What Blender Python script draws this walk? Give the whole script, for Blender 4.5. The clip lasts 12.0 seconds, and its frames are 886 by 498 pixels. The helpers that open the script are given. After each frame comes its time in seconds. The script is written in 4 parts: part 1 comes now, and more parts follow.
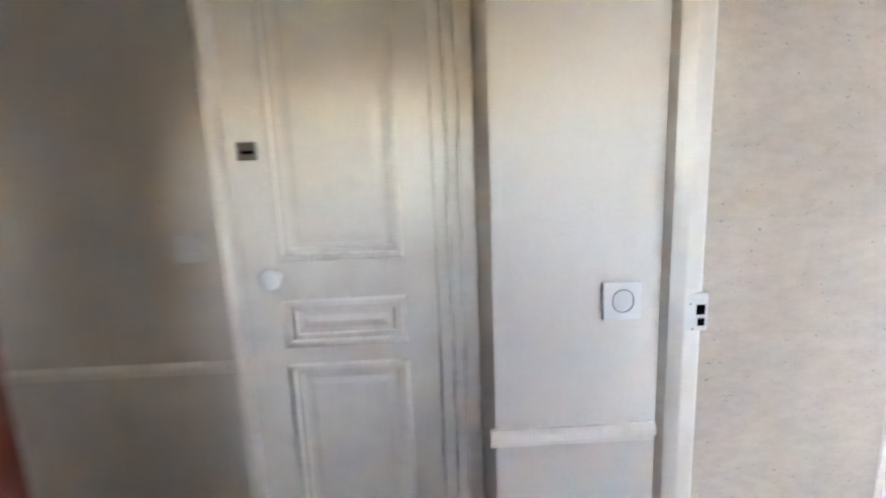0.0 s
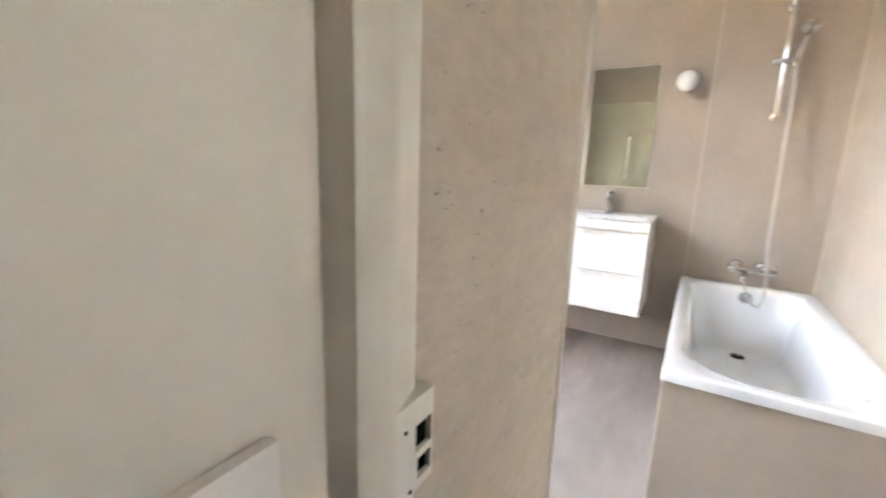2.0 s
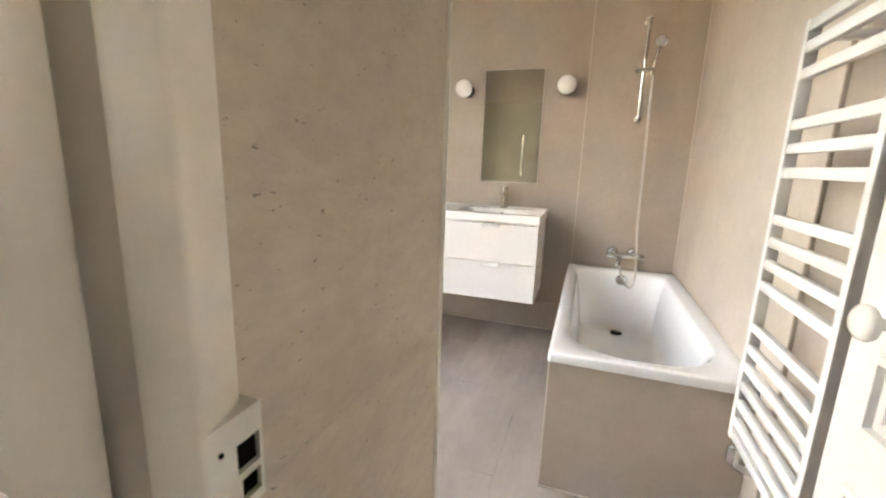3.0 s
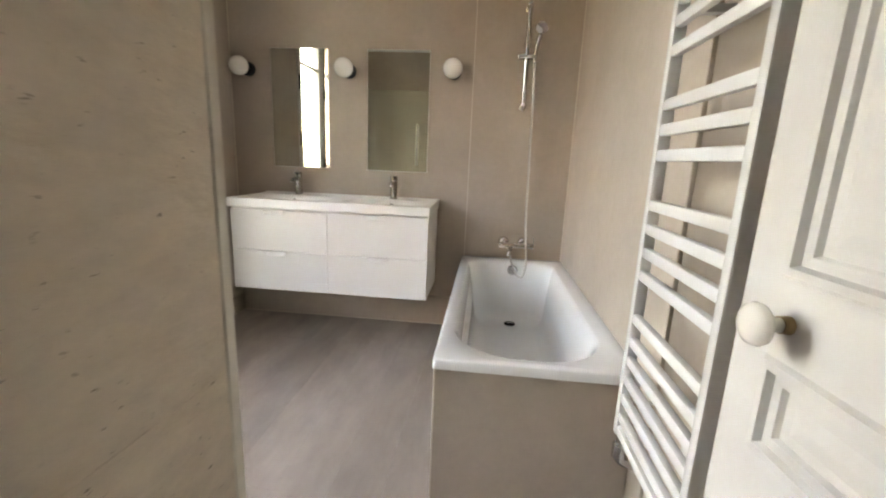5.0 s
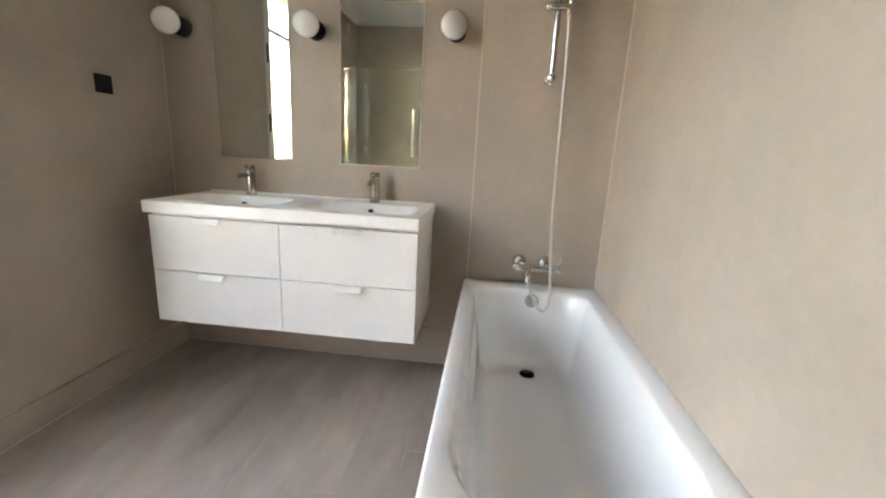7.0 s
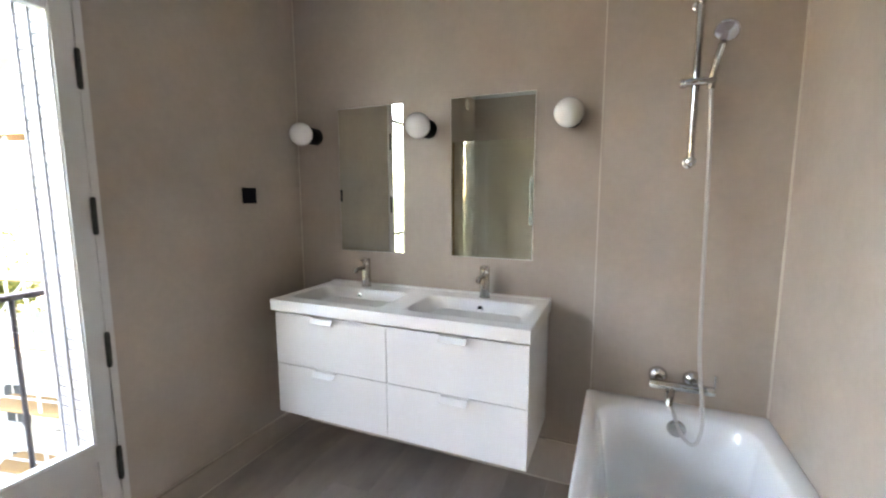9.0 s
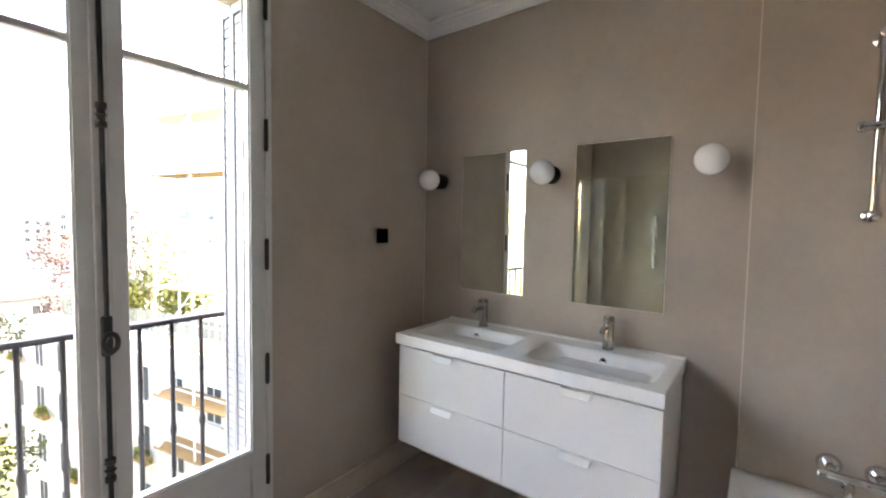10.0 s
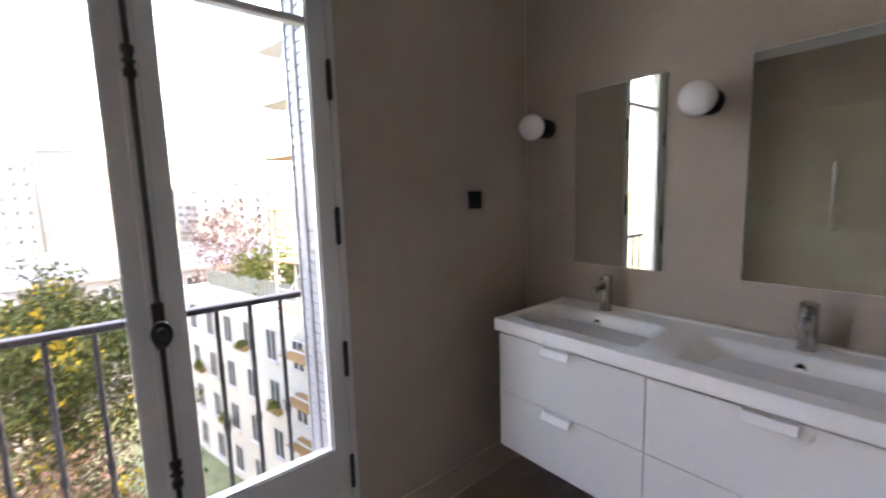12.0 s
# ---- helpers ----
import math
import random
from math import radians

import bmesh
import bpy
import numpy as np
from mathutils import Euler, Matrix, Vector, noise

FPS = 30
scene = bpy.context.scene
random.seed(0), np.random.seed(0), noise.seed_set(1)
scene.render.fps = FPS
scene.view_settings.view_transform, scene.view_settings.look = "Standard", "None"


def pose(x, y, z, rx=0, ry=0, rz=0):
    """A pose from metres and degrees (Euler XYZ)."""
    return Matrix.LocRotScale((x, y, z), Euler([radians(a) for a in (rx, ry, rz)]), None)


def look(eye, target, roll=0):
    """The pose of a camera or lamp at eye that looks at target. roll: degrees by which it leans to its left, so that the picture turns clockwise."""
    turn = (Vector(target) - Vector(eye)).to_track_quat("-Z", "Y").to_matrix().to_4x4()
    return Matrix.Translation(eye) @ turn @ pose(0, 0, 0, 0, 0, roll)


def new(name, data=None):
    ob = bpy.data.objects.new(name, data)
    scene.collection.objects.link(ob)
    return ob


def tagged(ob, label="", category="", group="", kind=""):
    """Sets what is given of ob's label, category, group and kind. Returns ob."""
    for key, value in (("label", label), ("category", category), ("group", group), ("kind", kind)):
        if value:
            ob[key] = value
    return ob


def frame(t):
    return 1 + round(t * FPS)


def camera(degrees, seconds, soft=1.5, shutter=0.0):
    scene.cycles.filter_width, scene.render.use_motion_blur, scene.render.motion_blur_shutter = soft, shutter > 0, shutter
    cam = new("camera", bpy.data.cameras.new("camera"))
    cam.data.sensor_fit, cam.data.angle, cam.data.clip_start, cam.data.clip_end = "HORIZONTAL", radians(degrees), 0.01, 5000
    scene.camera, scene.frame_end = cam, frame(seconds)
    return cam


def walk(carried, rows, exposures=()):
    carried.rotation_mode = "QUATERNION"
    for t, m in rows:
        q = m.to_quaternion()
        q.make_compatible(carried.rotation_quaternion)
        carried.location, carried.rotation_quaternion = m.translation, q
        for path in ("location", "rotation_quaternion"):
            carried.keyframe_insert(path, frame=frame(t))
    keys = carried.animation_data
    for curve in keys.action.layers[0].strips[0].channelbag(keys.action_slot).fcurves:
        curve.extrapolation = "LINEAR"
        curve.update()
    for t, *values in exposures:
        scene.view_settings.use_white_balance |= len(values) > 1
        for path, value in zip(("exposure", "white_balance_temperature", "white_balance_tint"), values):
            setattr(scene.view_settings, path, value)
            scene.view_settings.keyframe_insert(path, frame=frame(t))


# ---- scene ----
cam = camera(93.3, 12.0, soft=2.0, shutter=0.4)

PATH = [
    (0, (2.283, -3.368, 1.255), (0.308, -3.333, 0.942), -2.4),
    (0.1, (2.214, -3.367, 1.266), (0.25, -3.218, 0.919), -3.0),
    (0.3, (2.092, -3.357, 1.253), (0.156, -2.951, 0.954), -3.4),
    (0.5, (1.958, -3.316, 1.255), (0.076, -2.71, 0.95), -3.9),
    (1, (1.725, -3.15, 1.246), (0.025, -2.155, 0.902), -2.1),
    (1.5, (1.653, -3.107, 1.18), (0.173, -1.813, 0.808), 1.6),
    (2, (1.652, -3.081, 1.181), (0.643, -1.401, 0.781), 1.9),
    (2.5, (1.684, -3.059, 1.185), (0.947, -1.245, 0.777), 1.5),
    (3, (1.705, -3.049, 1.185), (1.075, -1.194, 0.783), 1.9),
    (3.5, (1.735, -3.039, 1.174), (1.243, -1.146, 0.753), 2.4),
    (5.5, (1.762, -2.685, 1.161), (1.631, -0.735, 0.734), 1.8),
    (6, (1.759, -2.495, 1.168), (1.663, -0.555, 0.692), 1.3),
    (6.5, (1.726, -2.295, 1.15), (1.606, -0.36, 0.66), 2.2),
    (8.5, (1.71, -1.95, 1.308), (1.088, -0.069, 1.033), 1.3),
    (9, (1.718, -1.945, 1.364), (0.95, -0.116, 1.114), -0.1),
    (9.5, (1.707, -1.982, 1.416), (0.718, -0.25, 1.26), -0.5),
    (10, (1.668, -2.018, 1.43), (0.466, -0.424, 1.32), 1.0),
    (10.5, (1.681, -1.968, 1.465), (0.511, -0.346, 1.479), 1.6),
    (11, (1.6, -1.871, 1.478), (0.518, -0.189, 1.513), 2.4),
    (11.5, (1.454, -1.778, 1.431), (0.202, -0.228, 1.266), -0.7),
    (12, (1.384, -1.724, 1.389), (-0.139, -0.451, 1.141), -1.7),
]
walk(cam, [(t, look(e, g, r)) for t, e, g, r in PATH], [(0, 8.0, 7000, 16), (0.5, 7.7, 7500, 15), (1, 7.4, 8200, 17), (1.5, 7.32, 8500, 17), (2, 7.15, 9400, 17), (2.5, 6.95, 10700, 18), (3.5, 6.55, 11300, 18), (5.5, 6.25, 10700, 16), (6.5, 6.35, 10200, 15), (8.5, 6.6, 8900, 15), (9, 6.5, 8600, 15), (9.5, 6.4, 8700, 16), (10.2, 6.0, 8700, 17), (11, 6.1, 8200, 18), (11.5, 5.8, 8200, 20), (12, 5.45, 8200, 23)])

# ---- light ----
world = bpy.data.worlds.new("sky")
scene.world = world
world.use_nodes = True
SKY = world.node_tree.nodes.new("ShaderNodeTexSky")
SKY.sky_type = "NISHITA"
SKY.sun_disc = False
SKY.sun_elevation = radians(43)
SKY.sun_rotation = radians(8)
SKY.air_density, SKY.dust_density, SKY.ozone_density = 1.0, 3.0, 0.8
BACK = world.node_tree.nodes["Background"]
BACK.inputs["Strength"].default_value = 0.15
world.node_tree.links.new(SKY.outputs["Color"], BACK.inputs["Color"])
sun_data = bpy.data.lights.new("sun", "SUN")
sun_data.energy, sun_data.angle, sun_data.color = 0.15, radians(12), (1.0, 0.94, 0.85)
sun = new("sun", sun_data)
sun.matrix_world = look((2.04, 14.48, 13.64), (0, 0, 0))


# ---- materials ----
def material(name, colour, rough=0.6, metal=0.0, grain=0.0, size=30.0, patch=0.0, patch_size=2.5, bump=0.0, bump_size=60.0,
             spots=0.0, spot_colour=(0.1, 0.09, 0.08), per_piece=0.0, stretch=(1, 1, 1), coat=0.0, spec=0.5, rough_var=0.0):
    m = bpy.data.materials.new(name)
    m.use_nodes = True
    nt = m.node_tree
    bsdf = nt.nodes["Principled BSDF"]
    bsdf.inputs["Metallic"].default_value = metal
    bsdf.inputs["Roughness"].default_value = rough
    bsdf.inputs["Specular IOR Level"].default_value = spec
    bsdf.inputs["Coat Weight"].default_value = coat
    coord = nt.nodes.new("ShaderNodeNewGeometry")
    mapping = nt.nodes.new("ShaderNodeMapping")
    mapping.inputs["Scale"].default_value = stretch
    nt.links.new(coord.outputs["Position"], mapping.inputs["Vector"])

    def tex(scale, detail=5.0, roughness=0.6):
        n = nt.nodes.new("ShaderNodeTexNoise")
        n.inputs["Scale"].default_value, n.inputs["Detail"].default_value = scale, detail
        n.inputs["Roughness"].default_value = roughness
        nt.links.new(mapping.outputs["Vector"], n.inputs["Vector"])
        return n

    def remap(src, lo, hi, a=0.3, b=0.7):
        n = nt.nodes.new("ShaderNodeMapRange")
        n.inputs["From Min"].default_value, n.inputs["From Max"].default_value = a, b
        n.inputs["To Min"].default_value, n.inputs["To Max"].default_value = lo, hi
        nt.links.new(src, n.inputs["Value"])
        return n.outputs["Result"]

    def times(a, b):
        n = nt.nodes.new("ShaderNodeMath")
        n.operation = "MULTIPLY"
        nt.links.new(a, n.inputs[0])
        nt.links.new(b, n.inputs[1])
        return n.outputs[0]

    factor = None
    if grain:
        factor = remap(tex(size).outputs["Fac"], 1 - grain, 1 + grain)
    if patch:
        f = remap(tex(patch_size, 4.0).outputs["Fac"], 1 - patch, 1 + patch)
        factor = times(factor, f) if factor else f
    if per_piece:
        info = nt.nodes.new("ShaderNodeObjectInfo")
        f = remap(info.outputs["Random"], 1 - per_piece, 1 + per_piece, 0, 1)
        factor = times(factor, f) if factor else f
    base = nt.nodes.new("ShaderNodeRGB")
    base.outputs[0].default_value = (*colour, 1)
    out = base.outputs[0]
    if factor:
        hsv = nt.nodes.new("ShaderNodeHueSaturation")
        nt.links.new(out, hsv.inputs["Color"])
        nt.links.new(factor, hsv.inputs["Value"])
        out = hsv.outputs["Color"]
    if spots:
        mix = nt.nodes.new("ShaderNodeMix")
        mix.data_type = "RGBA"
        n = tex(165.0, 3.0)
        nt.links.new(remap(n.outputs["Fac"], 0, spots, 0.67, 0.72), mix.inputs["Factor"])
        nt.links.new(out, mix.inputs["A"])
        mix.inputs["B"].default_value = (*spot_colour, 1)
        out = mix.outputs["Result"]
    nt.links.new(out, bsdf.inputs["Base Color"])
    if rough_var:
        nt.links.new(remap(tex(patch_size * 2.3, 6.0).outputs["Fac"], rough - rough_var, rough + rough_var), bsdf.inputs["Roughness"])
    if bump:
        b = nt.nodes.new("ShaderNodeBump")
        b.inputs["Strength"].default_value, b.inputs["Distance"].default_value = bump, 0.004
        nt.links.new(tex(bump_size, 6.0).outputs["Fac"], b.inputs["Height"])
        nt.links.new(b.outputs["Normal"], bsdf.inputs["Normal"])
    return m


def glass_material(name):
    m = bpy.data.materials.new(name)
    m.use_nodes = True
    b = m.node_tree.nodes["Principled BSDF"]
    b.inputs["Transmission Weight"].default_value, b.inputs["Roughness"].default_value, b.inputs["IOR"].default_value = 1.0, 0.0, 1.1
    b.inputs["Base Color"].default_value = (0.74, 0.755, 0.75, 1)
    return m


PLASTER = material("beige_limewash", (0.44, 0.372, 0.316), 0.62, grain=0.03, size=30, patch=0.10, patch_size=1.8, bump=0.12, bump_size=25, rough_var=0.1)
REVEAL = material("beige_mineral_panel", (0.575, 0.48, 0.385), 0.6, grain=0.08, size=48, patch=0.05, patch_size=7, bump=0.35, bump_size=70, spots=0.75, spot_colour=(0.16, 0.13, 0.11), stretch=(1, 0.5, 1))
GROUT = material("pale_joint", (0.62, 0.57, 0.50), 0.8, grain=0.05)
WHITE_WALL = material("white_wall_paint", (0.62, 0.56, 0.485), 0.6, grain=0.015, size=80, patch=0.03, bump=0.06, bump_size=120)
WHITE_WOOD = material("white_gloss_paint", (0.65, 0.64, 0.625), 0.32, grain=0.015, size=20, patch=0.03, bump=0.08, bump_size=18)
CREAM_WOOD = material("cream_gloss_paint", (0.74, 0.675, 0.59), 0.35, grain=0.03, size=25, patch=0.04, patch_size=5, bump=0.12, bump_size=22)
CEILING = material("ceiling_paint", (0.76, 0.765, 0.775), 0.8, grain=0.02, patch=0.03, bump=0.05)
TILE = material("taupe_floor_tile", (0.33, 0.28, 0.25), 0.42, grain=0.12, size=9, patch=0.16, patch_size=2.4, bump=0.06, bump_size=50, per_piece=0.05, stretch=(1, 0.35, 1), rough_var=0.1)
FLOOR_JOINT = material("floor_grout", (0.20, 0.172, 0.155), 0.85, grain=0.08)
LACQUER = material("white_lacquer", (0.75, 0.74, 0.73), 0.28, grain=0.008, size=6)
CERAMIC = material("white_ceramic", (0.83, 0.82, 0.81), 0.38, grain=0.006, size=5)
ENAMEL = material("white_enamel", (0.80, 0.81, 0.82), 0.1, grain=0.006, size=5, coat=0.5)
CHROME = material("chrome", (0.60, 0.60, 0.61), 0.07, 1.0, grain=0.03, size=40)
BRUSHED = material("brushed_steel", (0.40, 0.385, 0.37), 0.14, 1.0, grain=0.05, size=60)
# near-black colour that stands for the shade inside holes
DARK = material("hole_shade_black", (0.006, 0.005, 0.005), 0.9, spec=0.05)
BLACK = material("matt_black_plastic", (0.010, 0.011, 0.017), 0.6, grain=0.05, spec=0.2)
OPAL = material("opal_glass", (0.86, 0.85, 0.83), 0.16, grain=0.004, coat=0.3)
MIRROR = material("mirror_silver", (0.80, 0.84, 0.79), 0.0, 1.0)
# pale matt colour paints the bright highlight along the mirror bevels
MIRROR_HIGHLIGHT = material("mirror_edge_highlight", (0.86, 0.88, 0.84), 0.3, 0.0, grain=0.05)
RADIATOR = material("radiator_enamel", (0.67, 0.67, 0.67), 0.25, grain=0.008, size=8)
IRON = material("dark_iron", (0.025, 0.023, 0.023), 0.5, 0.15, grain=0.2, size=80, bump=0.15)
RAIL_PAINT = material("grey_railing_paint", (0.028, 0.029, 0.036), 0.6, 0.0, grain=0.15, size=60, spec=0.15)
# shutter white darkened to grey: the reveal's shade is in the base colour
PVC = material("shaded_shutter_white", (0.25, 0.255, 0.28), 0.5, grain=0.02)
PORCELAIN = material("porcelain_knob", (0.80, 0.78, 0.74), 0.1, grain=0.01, coat=0.3)
BRASS = material("aged_brass", (0.30, 0.21, 0.11), 0.35, 1.0, grain=0.15, size=60)
HOSE = material("steel_hose", (0.52, 0.51, 0.50), 0.3, 0.6, grain=0.1, size=200)
RED_WOOD = material("dark_red_wood", (0.13, 0.022, 0.010), 0.35, grain=0.25, size=12, stretch=(1, 1, 0.1), bump=0.1)
STEEL_PLATE = material("painted_strike_plate", (0.74, 0.70, 0.63), 0.45, grain=0.05, size=50, bump=0.15)
GLASS = glass_material("window_glass")
SCREEN = glass_material("green_tinted_glass")
SCREEN.node_tree.nodes["Principled BSDF"].inputs["IOR"].default_value = 1.5
SCREEN.node_tree.nodes["Principled BSDF"].inputs["Base Color"].default_value = (0.90, 0.95, 0.90, 1)
SWITCH_RING = material("grey_switch_ring", (0.22, 0.20, 0.185), 0.4, grain=0.02)
SWITCH = material("switch_plastic", (0.64, 0.605, 0.565), 0.35, grain=0.01)


# ---- helpers of this scene ----
def box(bm, x0, x1, y0, y1, z0, z1):
    vs = [bm.verts.new((x, y, z)) for x in (x0, x1) for y in (y0, y1) for z in (z0, z1)]
    for f in ((0, 1, 3, 2), (4, 6, 7, 5), (0, 4, 5, 1), (2, 3, 7, 6), (0, 2, 6, 4), (1, 5, 7, 3)):
        bm.faces.new([vs[i] for i in f])
    return vs


def bevelled(x0, x1, y0, y1, z0, z1, r=0.002, seg=2):
    bm = bmesh.new()
    box(bm, x0, x1, y0, y1, z0, z1)
    bmesh.ops.recalc_face_normals(bm, faces=bm.faces)
    if r:
        bmesh.ops.bevel(bm, geom=bm.edges[:], offset=r, segments=seg, affect="EDGES", profile=0.5)
    return bm


def boxes(*items):
    bm = bmesh.new()
    for i in items:
        box(bm, *i)
    return bm


def loft(loops, closed=True, cap_first=False, cap_last=False):
    bm = bmesh.new()
    rings = [[bm.verts.new(p) for p in loop] for loop in loops]
    n = len(rings[0])
    for a, b in zip(rings, rings[1:]):
        for i in range(n if closed else n - 1):
            j = (i + 1) % n
            bm.faces.new((a[i], a[j], b[j], b[i]))
    if cap_first:
        bm.faces.new(rings[0][::-1])
    if cap_last:
        bm.faces.new(rings[-1])
    return bm


def lathe(profile, segs=32, axis="z", at=(0, 0, 0)):
    """Turns (radius, height) round an axis through at."""
    loops = []
    for r, h in profile:
        ring = []
        for i in range(segs):
            a = 2 * math.pi * i / segs
            c, s = max(r, 1e-5) * math.cos(a), max(r, 1e-5) * math.sin(a)
            p = {"z": (c, s, h), "y": (c, h, s), "x": (h, c, s)}[axis]
            ring.append((p[0] + at[0], p[1] + at[1], p[2] + at[2]))
        loops.append(ring)
    return loft(loops, cap_first=True, cap_last=True)


def tube(points, radius, segs=12):
    pts = [Vector(p) for p in points]
    loops = []
    normal = None
    for i, p in enumerate(pts):
        d = (pts[min(i + 1, len(pts) - 1)] - pts[max(i - 1, 0)]).normalized()
        if normal is None:
            normal = d.orthogonal().normalized()
        normal = (normal - d * normal.dot(d)).normalized()
        side = d.cross(normal)
        loops.append([p + radius * (math.cos(2 * math.pi * k / segs) * normal + math.sin(2 * math.pi * k / segs) * side) for k in range(segs)])
    return loft(loops, cap_first=True, cap_last=True)


def spline(points, steps=8):
    """A smooth line through points."""
    pts = [Vector(p) for p in points]
    pts = [2 * pts[0] - pts[1]] + pts + [2 * pts[-1] - pts[-2]]
    out = []
    for a, b, c, d in zip(pts, pts[1:], pts[2:], pts[3:]):
        for k in range(steps):
            t = k / steps
            out.append(0.5 * (2 * b + (c - a) * t + (2 * a - 5 * b + 4 * c - d) * t * t + (3 * b - a - 3 * c + d) * t ** 3))
    return out + [pts[-2]]


def round_rect(x0, x1, y0, y1, z, r, n=48):
    """A loop of n points round a rectangle with corner radius r (or radii at y0 and at y1)."""
    r0, r1 = (r, r) if not isinstance(r, tuple) else r
    out = []
    q = n // 4
    for k, (cx, cy, a0, rr) in enumerate(((x1 - r0, y0 + r0, -90, r0), (x1 - r1, y1 - r1, 0, r1), (x0 + r1, y1 - r1, 90, r1), (x0 + r0, y0 + r0, 180, r0))):
        for i in range(q):
            a = radians(a0 + 90 * i / (q - 1))
            out.append((cx + rr * math.cos(a), cy + rr * math.sin(a), z))
    return out


def finish(bm, name, mat, smooth=None):
    bmesh.ops.recalc_face_normals(bm, faces=bm.faces)
    me = bpy.data.meshes.new(name)
    bm.to_mesh(me)
    bm.free()
    me.materials.append(mat)
    if smooth:
        me.shade_smooth()
        me.set_sharp_from_angle(angle=radians(smooth))
    return me


def structure(name, bm, mat, label, category, smooth=None):
    return tagged(new(name, finish(bm, name, mat, smooth)), label, category, kind="structure")


def thing(name, label, category, at=(0, 0, 0), group="", kind=""):
    ob = new(name)
    ob.location = at
    ob.empty_display_size = 0.05
    return tagged(ob, label, category, group, kind)


def part(name, bm, mat, parent, label="", smooth=None):
    ob = new(name, finish(bm, name, mat, smooth))
    ob.parent = parent
    top = parent
    while top.parent:
        top = top.parent
    ob.matrix_parent_inverse = Matrix.Translation(-top.location) if top is parent else Matrix.Identity(4)
    if label:
        ob["label"] = label
    return ob


def piece(name, me, parent, m):
    ob = new(name, me)
    ob.parent = parent
    ob.matrix_basis = m
    return ob


# ---- structure ----
CEIL = 2.625
floor = structure("floor", boxes((-0.35, 2.4, -2.86, 0.1, -0.12, -0.004), (-0.35, 1.4, -3.3, -2.86, -0.12, -0.004)), FLOOR_JOINT, "taupe stone-effect tiled bathroom floor", "floor")
structure("floor_hall", boxes((1.4, 3.6, -3.3, -2.86, -0.12, -0.002), (0.8, 3.6, -5.0, -3.3, -0.12, -0.002)), material("hall_parquet", (0.25, 0.20, 0.15), 0.4, grain=0.2, size=10, stretch=(1, 0.2, 1)), "plain wooden hall floor", "floor")
structure("ceiling", boxes((-0.35, 3.6, -5.0, 0.2, CEIL, CEIL + 0.15)), CEILING, "white painted ceiling", "ceiling")
WY0, WY1, WTOP = -2.19, -1.03, 2.43
structure("wall_west", boxes((-0.35, 0, WY1, 0.2, 0, CEIL), (-0.35, 0, -3.3, WY0, 0, CEIL), (-0.35, 0, WY0, WY1, WTOP, CEIL), (-0.35, 0, WY0, WY1, 0, 0.132)), PLASTER, "beige limewashed wall around the tall window", "wall")
structure("wall_north", boxes((0, 2.465, 0, 0.2, 0, CEIL)), PLASTER, "beige limewashed wall behind the mirrors", "wall")
structure("wall_shower", boxes((1.64, 2.265, -0.13, -0.001, 0, CEIL)), PLASTER, "beige boxed-out wall behind the bath taps", "wall")
structure("wall_east", boxes((2.265, 2.465, -2.9, 0, 0, CEIL)), PLASTER, "beige limewashed wall beside the bath", "wall")
structure("wall_partition", boxes((1.395, 1.473, -2.8415, -2.434, 0, CEIL), (1.395, 1.4, -3.2, -2.836, 0, CEIL)), PLASTER, "beige partition between door and shower", "wall")
structure("wall_south", boxes((0, 1.4, -3.239, -3.2, 0, CEIL)), PLASTER, "beige wall at the back of the shower", "wall")
structure("wall_door_head", boxes((1.487, 2.265, -2.9, -2.836, 2.06, CEIL)), WHITE_WALL, "white wall above the bathroom door", "wall")
structure("wall_hall_north", boxes((2.265, 3.6, -3.0, -2.9, 0, CEIL)), WHITE_WALL, "white hall wall", "wall")
# slot between 1.48 and 1.67 m is added, out of view, to light the hall
structure("wall_hall_east", boxes((3.45, 3.6, -5.0, -3.5, 0, CEIL), (3.45, 3.6, -3.5, -3.05, 0, 1.48), (3.45, 3.6, -3.5, -3.05, 1.67, CEIL), (3.45, 3.6, -3.05, -3.0, 0, CEIL)), WHITE_WALL, "white hall wall with an unseen slot added to let daylight in", "wall")
structure("wall_hall_south", boxes((0.8, 3.45, -5.0, -4.85, 0, CEIL)), WHITE_WALL, "plain white hall wall", "wall")
PIER = [(1.40, -3.262), (1.475, -3.262), (1.483, -3.2595), (1.487, -3.252)]
PIER += [(1.487 - 0.05 * (1 - math.cos(radians(a))), -2.9505 + 0.05 * math.sin(radians(a))) for a in range(0, 36, 5)] + [(1.40, -2.922)]
pier = loft([[(x, y, z) for x, y in PIER] for z in (0, CEIL)], cap_first=True, cap_last=True)
structure("wall_hall_pier", pier, WHITE_WALL, "white painted wall pier beside the bathroom door", "wall", 40)
structure("wall_hall_return", boxes((0.8, 1.402, -3.262, -3.24, 0, CEIL)), WHITE_WALL, "white painted side of the wall pier", "wall")
structure("wall_hall_recess", boxes((0.8, 1.08, -4.85, -3.263, 0, CEIL)), WHITE_WALL, "white hall wall behind the pier", "wall")


def rail_profile(x, y0, y1, z, reach=0.016, tall=0.04):
    """A dado rail along a wall that faces +x."""
    prof = [(0, 0), (reach * 0.45, 0.002), (reach * 0.55, tall * 0.3), (reach, tall * 0.5), (reach, tall * 0.8), (reach * 0.6, tall), (0, tall)]
    return loft([[(x + a, y, z + b) for a, b in prof] for y in (y0, y1)], cap_first=True, cap_last=True)


